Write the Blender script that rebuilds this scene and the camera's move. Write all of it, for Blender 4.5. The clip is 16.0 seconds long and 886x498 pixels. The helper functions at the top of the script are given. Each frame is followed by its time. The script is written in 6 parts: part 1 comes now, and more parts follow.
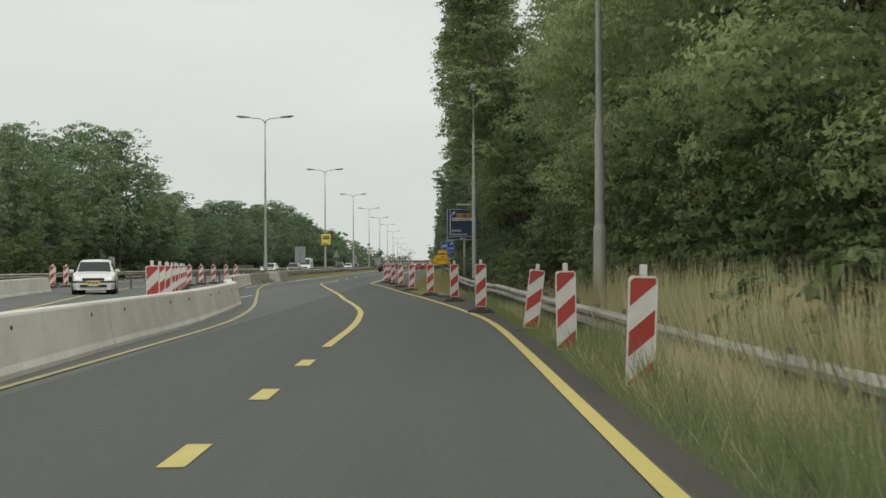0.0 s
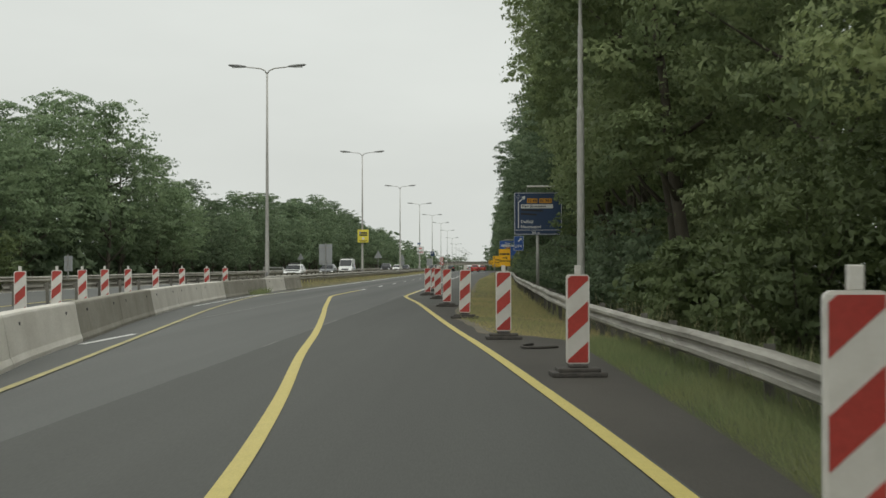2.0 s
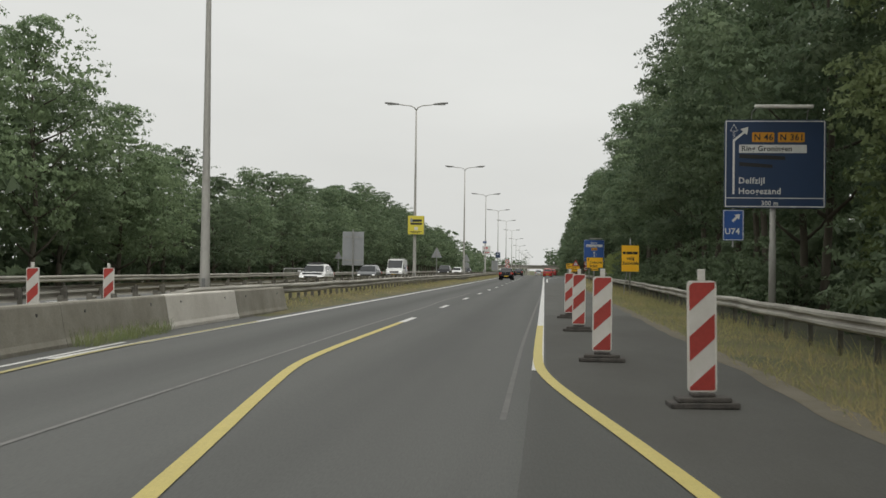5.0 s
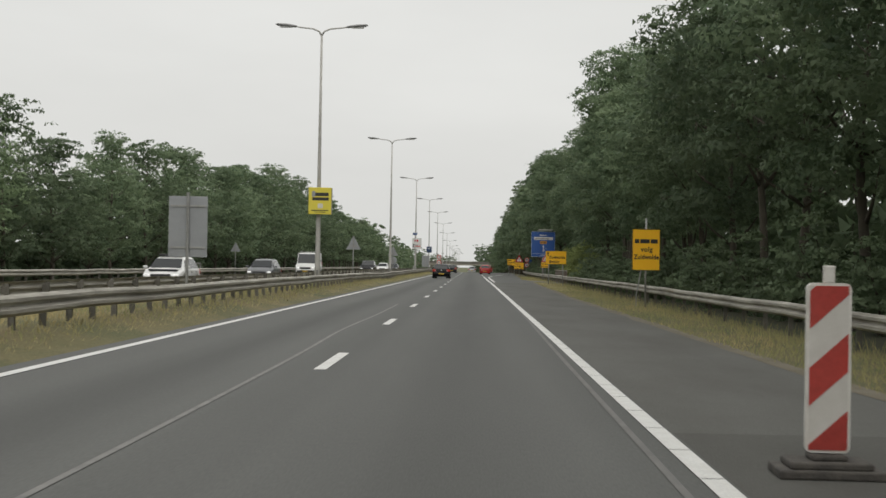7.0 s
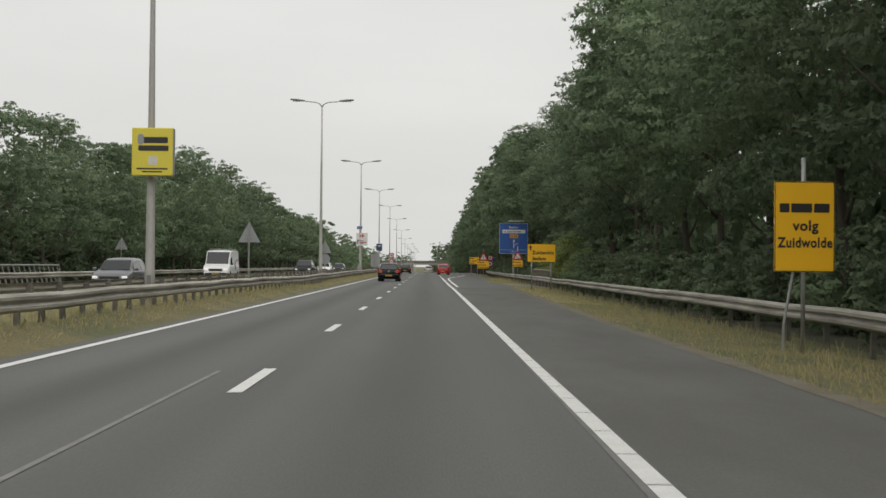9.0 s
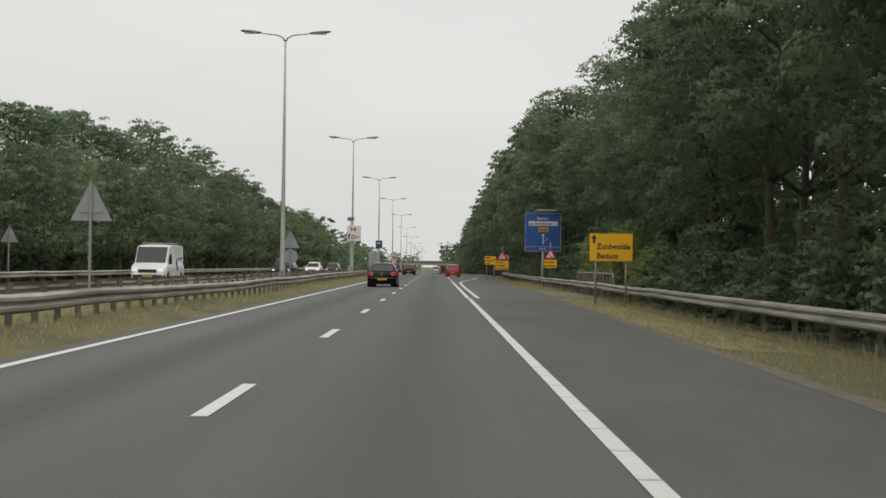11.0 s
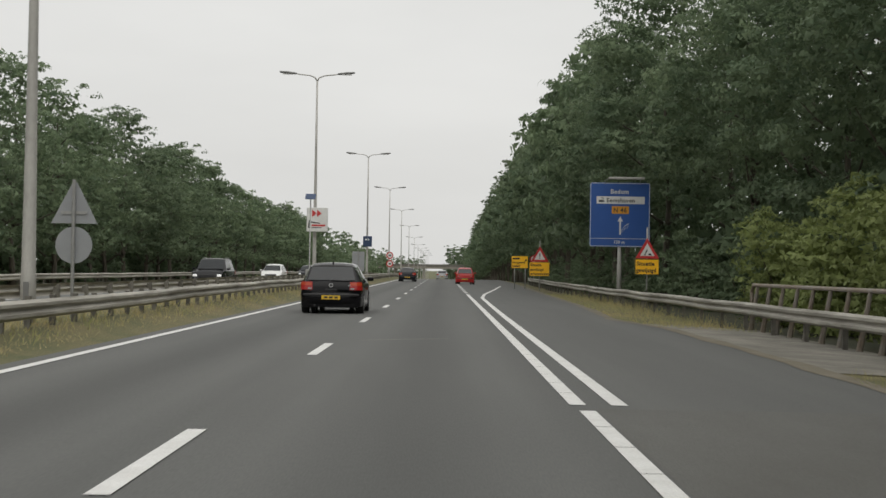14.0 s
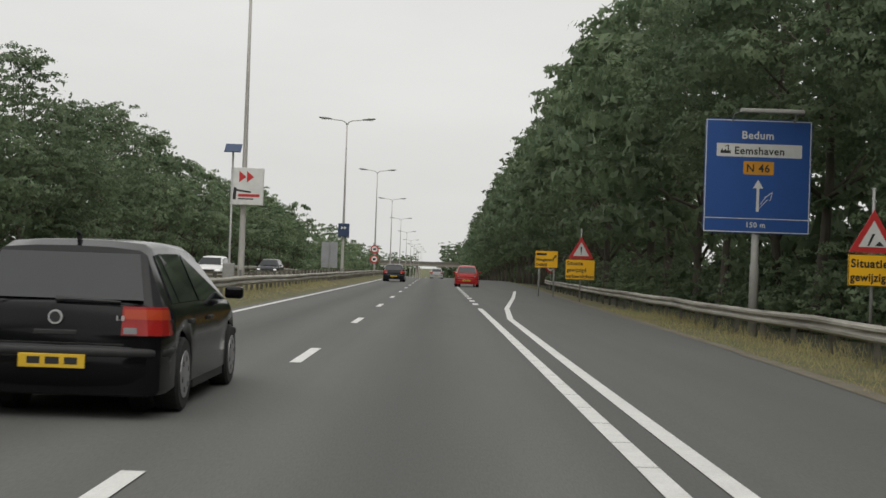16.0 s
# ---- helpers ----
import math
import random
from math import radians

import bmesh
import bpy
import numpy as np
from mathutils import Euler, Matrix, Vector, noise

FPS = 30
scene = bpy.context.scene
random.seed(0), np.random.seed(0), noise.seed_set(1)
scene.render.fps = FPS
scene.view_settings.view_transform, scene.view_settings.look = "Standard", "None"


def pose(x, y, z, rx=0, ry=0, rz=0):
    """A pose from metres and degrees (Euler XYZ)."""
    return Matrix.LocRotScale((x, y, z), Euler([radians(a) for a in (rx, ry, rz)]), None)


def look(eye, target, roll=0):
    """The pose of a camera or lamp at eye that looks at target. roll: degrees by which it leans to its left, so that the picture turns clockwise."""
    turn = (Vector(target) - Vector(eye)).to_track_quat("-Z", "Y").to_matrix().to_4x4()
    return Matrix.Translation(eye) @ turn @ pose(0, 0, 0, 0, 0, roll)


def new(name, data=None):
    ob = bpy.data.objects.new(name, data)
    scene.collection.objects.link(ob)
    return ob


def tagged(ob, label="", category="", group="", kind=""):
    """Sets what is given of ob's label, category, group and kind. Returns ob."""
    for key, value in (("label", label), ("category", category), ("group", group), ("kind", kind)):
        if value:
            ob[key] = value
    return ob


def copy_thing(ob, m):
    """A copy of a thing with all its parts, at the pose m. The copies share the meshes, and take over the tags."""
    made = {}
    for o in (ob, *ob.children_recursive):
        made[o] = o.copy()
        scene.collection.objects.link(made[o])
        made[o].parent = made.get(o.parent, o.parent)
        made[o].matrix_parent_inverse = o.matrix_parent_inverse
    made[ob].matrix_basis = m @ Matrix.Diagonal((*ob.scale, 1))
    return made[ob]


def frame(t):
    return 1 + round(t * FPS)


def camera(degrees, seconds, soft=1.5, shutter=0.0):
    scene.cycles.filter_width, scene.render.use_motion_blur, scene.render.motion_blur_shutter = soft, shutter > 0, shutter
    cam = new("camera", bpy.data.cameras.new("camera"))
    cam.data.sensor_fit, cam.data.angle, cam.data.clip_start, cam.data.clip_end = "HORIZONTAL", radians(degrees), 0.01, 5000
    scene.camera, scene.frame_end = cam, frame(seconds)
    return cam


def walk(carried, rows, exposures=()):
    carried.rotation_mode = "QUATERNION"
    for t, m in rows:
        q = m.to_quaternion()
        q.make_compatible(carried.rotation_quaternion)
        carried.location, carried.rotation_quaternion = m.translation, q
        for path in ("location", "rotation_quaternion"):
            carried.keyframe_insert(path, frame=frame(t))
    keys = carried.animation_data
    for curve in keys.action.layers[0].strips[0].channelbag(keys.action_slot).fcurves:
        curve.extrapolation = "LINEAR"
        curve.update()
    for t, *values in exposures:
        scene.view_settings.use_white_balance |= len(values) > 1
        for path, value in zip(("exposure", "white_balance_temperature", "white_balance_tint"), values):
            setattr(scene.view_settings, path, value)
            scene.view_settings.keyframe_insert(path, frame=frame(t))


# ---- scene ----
cam = camera(37.0, 16.0, 1.5, 0.12)
PATH = [
    (0, (-1.081, 1.165, 1.189), (-1.066, 3.165, 1.212), -0.3),
    (0.5, (-1.053, 7.869, 1.188), (-1.049, 9.868, 1.209), -0.5),
    (1, (-1.078, 14.775, 1.231), (-1.091, 16.775, 1.259), -0.5),
    (1.5, (-1.264, 21.095, 1.241), (-1.301, 23.094, 1.268), -0.4),
    (2, (-1.447, 27.921, 1.297), (-1.516, 29.919, 1.322), -0.1),
    (2.5, (-1.791, 34.431, 1.323), (-1.89, 36.429, 1.351), 0.8),
    (3, (-2.244, 40.853, 1.304), (-2.39, 42.847, 1.336), 0.3),
    (5.5, (-5.506, 73.455, 1.276), (-5.656, 75.449, 1.303), 0.8),
    (6, (-5.952, 80.191, 1.266), (-6.076, 82.187, 1.289), 0.9),
    (6.5, (-6.247, 86.917, 1.232), (-6.343, 88.914, 1.259), 0.9),
    (7, (-6.447, 93.769, 1.257), (-6.491, 95.768, 1.282), 1.0),
    (7.5, (-6.508, 100.532, 1.247), (-6.499, 102.531, 1.272), 0.9),
    (8, (-6.43, 107.147, 1.261), (-6.403, 109.147, 1.285), 0.6),
    (8.5, (-6.422, 113.712, 1.257), (-6.395, 115.711, 1.282), 0.6),
    (9, (-6.328, 120.403, 1.264), (-6.307, 122.403, 1.289), 0.5),
    (11.5, (-6.26, 153.086, 1.271), (-6.253, 155.086, 1.297), 0.7),
    (12, (-6.242, 159.866, 1.26), (-6.24, 161.866, 1.292), 0.5),
    (12.5, (-6.261, 166.519, 1.278), (-6.263, 168.519, 1.298), 0.7),
    (13, (-6.33, 172.963, 1.25), (-6.327, 174.963, 1.282), 0.9),
    (13.5, (-6.312, 179.458, 1.259), (-6.31, 181.458, 1.287), 0.7),
    (14, (-6.33, 186.051, 1.278), (-6.33, 188.05, 1.309), 0.9),
    (14.5, (-6.458, 192.778, 1.285), (-6.453, 194.777, 1.316), 1.3),
    (15, (-6.433, 199.288, 1.23), (-6.428, 201.288, 1.263), 1.5),
    (15.5, (-6.428, 205.919, 1.298), (-6.424, 207.918, 1.33), 2.0),
    (16, (-6.46, 212.46, 1.281), (-6.451, 214.46, 1.309), 2.0),
]
walk(cam, [(t, look(eye, target, roll)) for t, eye, target, roll in PATH], [(0, -0.03, 6470, 3), (3, -0.05, 6460, 5), (6, 0.0, 6520, 9), (16, 0.0, 6500, 10)])

# ---- world and light: an even overcast sky ----
world = bpy.data.worlds.new("overcast")
scene.world = world
world.use_nodes = True
wn, wl = world.node_tree.nodes, world.node_tree.links
wn.clear()
sky = wn.new("ShaderNodeTexSky")
sky.sky_type, sky.sun_disc = "NISHITA", False
sky.sun_elevation, sky.sun_rotation = radians(60), radians(162)
sky.air_density, sky.dust_density, sky.ozone_density = 1.5, 6.0, 1.0
grey = wn.new("ShaderNodeHueSaturation")
grey.inputs["Saturation"].default_value = 0.12
cloud = wn.new("ShaderNodeMixRGB")
cloud.inputs["Fac"].default_value = 0.80
cloud.inputs["Color2"].default_value = (7.3, 7.3, 7.1, 1)
back = wn.new("ShaderNodeBackground")
back.inputs["Strength"].default_value = 0.117
wout = wn.new("ShaderNodeOutputWorld")
wl.new(sky.outputs[0], grey.inputs["Color"])
wl.new(grey.outputs[0], cloud.inputs["Color1"])
wtc, wmp = wn.new("ShaderNodeTexCoord"), wn.new("ShaderNodeMapping")
wmp.inputs["Scale"].default_value = (1.0, 1.0, 3.5)
billow = wn.new("ShaderNodeTexNoise")
billow.inputs["Scale"].default_value, billow.inputs["Detail"].default_value = 3.2, 5
shade = wn.new("ShaderNodeMapRange")
shade.inputs["From Min"].default_value, shade.inputs["From Max"].default_value = 0.3, 0.7
shade.inputs["To Min"].default_value, shade.inputs["To Max"].default_value = 0.955, 1.045
veil = wn.new("ShaderNodeVectorMath")
veil.operation = "SCALE"
wl.new(wtc.outputs["Generated"], wmp.inputs["Vector"])
wl.new(wmp.outputs[0], billow.inputs["Vector"])
wl.new(billow.outputs["Fac"], shade.inputs["Value"])
wl.new(cloud.outputs[0], veil.inputs[0])
wl.new(shade.outputs[0], veil.inputs["Scale"])
wl.new(veil.outputs["Vector"], back.inputs["Color"])
wl.new(back.outputs[0], wout.inputs["Surface"])
sun = new("sun", bpy.data.lights.new("sun", "SUN"))
sun.data.energy, sun.data.angle, sun.data.color = 1.5, radians(95), (1.0, 0.97, 0.92)
sun.matrix_world = look((0, 0, 50), (-9, 27, 0))


# ---- materials ----
def material(name, col, rough=0.7, metal=0.0, var=0.0, scale=4.0, bump=0.0, bscale=60.0, col2=None, fine=0.0, fscale=90.0,
             objvar=0.0, isl=0.0, trans=0.0, emit=None, spec=0.5, stretch=(1, 1, 1), coat=0.0, streak=0.0, depth=0.02):
    """A node material: base colour mixed by broad and fine noise, with bump; varied by object or island."""
    m = bpy.data.materials.new(name)
    m.use_nodes = True
    n, l = m.node_tree.nodes, m.node_tree.links
    b = n["Principled BSDF"]
    b.inputs["Roughness"].default_value, b.inputs["Metallic"].default_value = rough, metal
    b.inputs["Specular IOR Level"].default_value = spec
    b.inputs["Coat Weight"].default_value = coat
    if emit:
        b.inputs["Emission Color"].default_value, b.inputs["Emission Strength"].default_value = (*emit[:3], 1), emit[3]
    tc = n.new("ShaderNodeTexCoord")
    mp = n.new("ShaderNodeMapping")
    mp.inputs["Scale"].default_value = stretch
    l.new(tc.outputs["Object"], mp.inputs["Vector"])
    rgb = n.new("ShaderNodeRGB")
    rgb.outputs[0].default_value = (*col, 1)
    out = rgb.outputs[0]

    def noise_mix(src, other, sc, amount, detail):
        t = n.new("ShaderNodeTexNoise")
        t.inputs["Scale"].default_value, t.inputs["Detail"].default_value, t.inputs["Roughness"].default_value = sc, detail, 0.65
        l.new(mp.outputs[0], t.inputs["Vector"])
        r = n.new("ShaderNodeMapRange")
        r.inputs["From Min"].default_value, r.inputs["From Max"].default_value = 0.35, 0.68
        r.inputs["To Max"].default_value = amount
        l.new(t.outputs["Fac"], r.inputs["Value"])
        x = n.new("ShaderNodeMixRGB")
        x.inputs["Color2"].default_value = (*other, 1)
        l.new(r.outputs[0], x.inputs["Fac"])
        l.new(src, x.inputs["Color1"])
        return x.outputs[0]
    if var:
        out = noise_mix(out, col2 or tuple(c * 0.5 for c in col), scale, var, 5)
    if streak:
        along = n.new("ShaderNodeMapping")
        along.inputs["Scale"].default_value = (1, 0.012, 1)
        l.new(tc.outputs["Object"], along.inputs["Vector"])
        mp, keep = along, mp
        out = noise_mix(out, tuple(c * 0.72 for c in col), 0.85, streak, 3)
        mp = keep
    if fine:
        out = noise_mix(out, tuple(c * 0.35 for c in col), fscale, fine, 2)
    if objvar or isl:
        h = n.new("ShaderNodeHueSaturation")
        src = n.new("ShaderNodeObjectInfo").outputs["Random"] if objvar else n.new("ShaderNodeNewGeometry").outputs["Random Per Island"]
        r = n.new("ShaderNodeMapRange")
        r.inputs["To Min"].default_value, r.inputs["To Max"].default_value = 1 - (objvar or isl), 1 + (objvar or isl)
        l.new(src, r.inputs["Value"])
        l.new(r.outputs[0], h.inputs["Value"])
        l.new(out, h.inputs["Color"])
        out = h.outputs[0]
        if objvar and isl:
            h2 = n.new("ShaderNodeHueSaturation")
            r2 = n.new("ShaderNodeMapRange")
            r2.inputs["To Min"].default_value, r2.inputs["To Max"].default_value = 1 - isl, 1 + isl
            l.new(n.new("ShaderNodeNewGeometry").outputs["Random Per Island"], r2.inputs["Value"])
            l.new(r2.outputs[0], h2.inputs["Value"])
            l.new(out, h2.inputs["Color"])
            out = h2.outputs[0]
    l.new(out, b.inputs["Base Color"])
    if bump:
        t = n.new("ShaderNodeTexNoise")
        t.inputs["Scale"].default_value, t.inputs["Detail"].default_value = bscale, 3
        l.new(mp.outputs[0], t.inputs["Vector"])
        bp = n.new("ShaderNodeBump")
        bp.inputs["Strength"].default_value, bp.inputs["Distance"].default_value = bump, depth
        l.new(t.outputs["Fac"], bp.inputs["Height"])
        l.new(bp.outputs[0], b.inputs["Normal"])
    if trans:
        t = n.new("ShaderNodeBsdfTranslucent")
        l.new(out, t.inputs["Color"])
        x = n.new("ShaderNodeMixShader")
        x.inputs["Fac"].default_value = trans
        l.new(b.outputs[0], x.inputs[1])
        l.new(t.outputs[0], x.inputs[2])
        l.new(x.outputs[0], n["Material Output"].inputs["Surface"])
    return m


ASPHALT = material("asphalt", (0.118, 0.120, 0.114), 0.82, var=0.6, scale=0.9, col2=(0.096, 0.098, 0.093), fine=0.28, fscale=70, bump=0.14, bscale=90, spec=0.35, stretch=(1, 0.12, 1), streak=0.6)


def lane_wear(m, centres, y0, y1):
    """Oil-dark middles of the lanes and paler wheel tracks, fading in between y0 and y1 where traffic follows the old lanes; the surface before that is older and paler."""
    n, l = m.node_tree.nodes, m.node_tree.links
    b = n["Principled BSDF"]
    src = b.inputs["Base Color"].links[0].from_socket
    sep = n.new("ShaderNodeSeparateXYZ")
    l.new(n.new("ShaderNodeTexCoord").outputs["Object"], sep.inputs[0])
    fade = n.new("ShaderNodeMapRange")
    fade.inputs["From Min"].default_value, fade.inputs["From Max"].default_value = y0, y1
    l.new(sep.outputs["Y"], fade.inputs["Value"])
    for c in centres:
        for off, reach, tone in ((0.0, 0.75, 0.80), (-0.95, 0.45, 1.07), (0.95, 0.45, 1.07)):
            d = n.new("ShaderNodeMath")
            d.operation = "SUBTRACT"
            d.inputs[1].default_value = c + off
            l.new(sep.outputs["X"], d.inputs[0])
            a = n.new("ShaderNodeMath")
            a.operation = "ABSOLUTE"
            l.new(d.outputs[0], a.inputs[0])
            r = n.new("ShaderNodeMapRange")
            r.interpolation_type = "SMOOTHSTEP"
            r.inputs["From Min"].default_value, r.inputs["From Max"].default_value = 0.0, reach
            r.inputs["To Min"].default_value, r.inputs["To Max"].default_value = 1.0, 0.0
            l.new(a.outputs[0], r.inputs["Value"])
            k = n.new("ShaderNodeMath")
            k.operation = "MULTIPLY"
            l.new(r.outputs[0], k.inputs[0])
            l.new(fade.outputs[0], k.inputs[1])
            t = n.new("ShaderNodeMath")
            t.operation = "MULTIPLY_ADD"
            t.inputs[1].default_value, t.inputs[2].default_value = tone - 1.0, 1.0
            l.new(k.outputs[0], t.inputs[0])
            v = n.new("ShaderNodeVectorMath")
            v.operation = "SCALE"
            l.new(src, v.inputs[0])
            l.new(t.outputs[0], v.inputs["Scale"])
            src = v.outputs["Vector"]
    age = n.new("ShaderNodeMapRange")
    age.inputs["From Min"].default_value, age.inputs["From Max"].default_value = y0, y1 + 10
    age.inputs["To Min"].default_value, age.inputs["To Max"].default_value = 1.17, 1.0
    l.new(sep.outputs["Y"], age.inputs["Value"])
    v = n.new("ShaderNodeVectorMath")
    v.operation = "SCALE"
    l.new(src, v.inputs[0])
    l.new(age.outputs[0], v.inputs["Scale"])
    l.new(v.outputs["Vector"], b.inputs["Base Color"])


lane_wear(ASPHALT, (-6.62, -9.84), 55, 95)
ASPHALT_OLD = material("worn asphalt", (0.16, 0.163, 0.158), 0.85, var=0.6, scale=0.5, col2=(0.12, 0.123, 0.119), fine=0.5, fscale=60, bump=0.5, bscale=90, spec=0.3, stretch=(1, 0.2, 1))
SHOULDER = material("hard shoulder asphalt", (0.124, 0.124, 0.115), 0.85, var=0.8, scale=0.7, col2=(0.088, 0.086, 0.077), fine=0.35, fscale=65, bump=0.2, bscale=80, spec=0.3, stretch=(1, 0.3, 1))
SHOULDER_DARK = material("dark shoulder asphalt", (0.080, 0.073, 0.064), 0.85, var=0.8, scale=0.7, col2=(0.055, 0.051, 0.045), fine=0.35, fscale=65, bump=0.2, bscale=80, spec=0.3, stretch=(1, 0.3, 1))
SHOULDER_MID = material("dusty shoulder asphalt", (0.097, 0.096, 0.088), 0.85, var=0.8, scale=0.7, col2=(0.070, 0.068, 0.061), fine=0.35, fscale=65, bump=0.2, bscale=80, spec=0.3, stretch=(1, 0.3, 1))
ASPHALT_SHIFT = material("darker shoulder asphalt", (0.098, 0.099, 0.092), 0.82, var=0.6, scale=0.9, col2=(0.082, 0.083, 0.077), fine=0.28, fscale=70, bump=0.14, bscale=90, spec=0.35, stretch=(1, 0.12, 1), streak=0.5)
SEAM_FAINT = material("worn joint sealing", (0.165, 0.162, 0.154), 0.8, var=1.0, scale=1.5, col2=(0.112, 0.112, 0.107))
SEAM = material("pale joint sealing", (0.22, 0.215, 0.205), 0.8, var=0.9, scale=2.5, col2=(0.125, 0.124, 0.12))
WHITE_LINE = material("white road paint", (0.72, 0.72, 0.70), 0.6, var=0.5, scale=3.0, col2=(0.5, 0.49, 0.46), fine=0.3, fscale=60, bump=0.2)
YELLOW_LINE = material("yellow road paint", (0.58, 0.48, 0.15), 0.6, var=0.5, scale=3.0, col2=(0.5, 0.42, 0.12), fine=0.3, fscale=50, bump=0.2)
YELLOW_WORN = material("worn yellow road paint", (0.50, 0.43, 0.17), 0.6, var=0.9, scale=2.2, col2=(0.25, 0.235, 0.14), fine=0.4, fscale=40, bump=0.2)
SOIL = material("trodden soil", (0.16, 0.142, 0.108), 0.95, var=0.8, scale=1.5, col2=(0.11, 0.095, 0.06), bump=0.6, bscale=25)
APRON = material("trodden sand and crumbled concrete", (0.25, 0.235, 0.20), 0.95, var=0.9, scale=0.9, col2=(0.10, 0.095, 0.08), fine=0.4, fscale=18, bump=0.5, bscale=30)
GROUND = material("grass ground", (0.085, 0.10, 0.04), 0.95, var=0.8, scale=0.25, col2=(0.17, 0.15, 0.065), fine=0.6, fscale=14, bump=0.8, bscale=12)
VERGE = material("dry verge", (0.085, 0.095, 0.038), 0.95, var=1.0, scale=0.35, col2=(0.20, 0.16, 0.075), fine=0.55, fscale=20, bump=0.9, bscale=16)
VERGE_GREEN = material("green verge", (0.062, 0.076, 0.03), 0.95, var=0.8, scale=0.5, col2=(0.105, 0.095, 0.046), fine=0.55, fscale=20, bump=0.9, bscale=16)
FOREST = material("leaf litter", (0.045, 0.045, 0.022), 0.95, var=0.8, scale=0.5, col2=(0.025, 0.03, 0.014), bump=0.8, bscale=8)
GRASS_STRAW = material("straw on the mown verge", (0.36, 0.305, 0.17), 0.85, var=0.9, scale=0.4, col2=(0.24, 0.22, 0.10), isl=0.16, trans=0.3)
GRASS_DRY = material("dry grass blades", (0.55, 0.47, 0.28), 0.8, var=0.9, scale=0.35, col2=(0.33, 0.325, 0.16), isl=0.16, trans=0.45)
GRASS_MIX = material("half-dry mown grass blades", (0.20, 0.22, 0.085), 0.8, var=1.0, scale=0.4, col2=(0.38, 0.30, 0.14), isl=0.14, trans=0.3)
GRASS_GREEN = material("green grass blades", (0.125, 0.165, 0.063), 0.8, var=0.8, scale=0.6, col2=(0.18, 0.185, 0.075), isl=0.18, trans=0.25)
LEAF = material("broad leaves", (0.20, 0.257, 0.145), 0.6, var=1.0, scale=0.45, col2=(0.098, 0.146, 0.084), objvar=0.2, isl=0.09, trans=0.46, spec=0.3)
# olive by nature; part of the lightness is the veil of haze, put into the colour
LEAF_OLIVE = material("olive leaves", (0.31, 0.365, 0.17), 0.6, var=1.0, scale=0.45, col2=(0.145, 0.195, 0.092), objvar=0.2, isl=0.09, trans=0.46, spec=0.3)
# the olive leaves again, paler: haze over the nearest trees is painted in
LEAF_NEAR_HAZE = material("olive leaves lightened for haze", (0.43, 0.475, 0.23), 0.6, var=1.0, scale=0.45, col2=(0.25, 0.31, 0.145), objvar=0.2, isl=0.09, trans=0.46, spec=0.3)
# lighter copy of the broad leaves: haze on the left row painted in
LEAF_LEFT_HAZE = material("broad leaves lightened for haze", (0.25, 0.325, 0.175), 0.6, var=1.0, scale=0.45, col2=(0.14, 0.20, 0.11), objvar=0.2, isl=0.09, trans=0.46, spec=0.3)
LEAF_LIME = material("yellow-green leaves", (0.28, 0.33, 0.12), 0.6, var=0.9, scale=0.6, col2=(0.20, 0.24, 0.085), objvar=0.1, isl=0.1, trans=0.45, spec=0.3)
LEAF_PALE = material("light shrub leaves", (0.155, 0.195, 0.08), 0.6, var=0.9, scale=0.5, col2=(0.085, 0.12, 0.05), objvar=0.15, isl=0.16, trans=0.40, spec=0.3)
BARK = material("bark", (0.10, 0.085, 0.065), 0.9, var=0.8, scale=3, col2=(0.05, 0.045, 0.03), bump=0.8, bscale=18, stretch=(1, 1, 0.3))
CONCRETE = material("cast concrete", (0.66, 0.63, 0.57), 0.85, var=0.7, scale=0.8, col2=(0.47, 0.44, 0.385), fine=0.25, fscale=30, bump=0.25, bscale=40, objvar=0.08)
CONCRETE_DARK = material("stained concrete", (0.33, 0.31, 0.26), 0.9, var=0.8, scale=1.2, col2=(0.2, 0.185, 0.15), fine=0.3, fscale=25, bump=0.3, bscale=40)
STEEL = material("weathered zinc steel", (0.45, 0.43, 0.38), 0.72, 0.12, var=0.9, scale=1.6, col2=(0.14, 0.13, 0.105), fine=0.25, fscale=9, bump=0.1, bscale=12, objvar=0.08, stretch=(3, 0.22, 3))
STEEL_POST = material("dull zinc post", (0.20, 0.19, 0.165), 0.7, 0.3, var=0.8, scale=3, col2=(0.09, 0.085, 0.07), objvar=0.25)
POLE = material("grey lamp column", (0.43, 0.42, 0.39), 0.6, 0.2, var=0.5, scale=1.5, col2=(0.25, 0.245, 0.225), fine=0.2, fscale=20, stretch=(1, 1, 0.3))
LAMP_HEAD = material("lamp housing", (0.20, 0.20, 0.195), 0.5, 0.2, var=0.4, scale=5)
LAMP_GLASS = material("lamp cover", (0.5, 0.5, 0.48), 0.3, var=0.3, scale=6)
RED_SHEET = material("red reflective sheeting", (0.40, 0.045, 0.035), 0.45, fine=0.25, fscale=22, var=0.45, scale=6, col2=(0.36, 0.06, 0.045), objvar=0.1)
WHITE_SHEET = material("white reflective sheeting", (0.62, 0.60, 0.56), 0.45, var=0.55, scale=5, col2=(0.47, 0.45, 0.40), objvar=0.08)
WHITE_RIM = material("white plastic rim", (0.68, 0.66, 0.62), 0.5, var=0.6, scale=7, col2=(0.45, 0.43, 0.38))
RUBBER = material("dark recycled rubber", (0.05, 0.046, 0.042), 0.9, var=0.8, scale=9, col2=(0.10, 0.09, 0.078), bump=0.5, bscale=30)
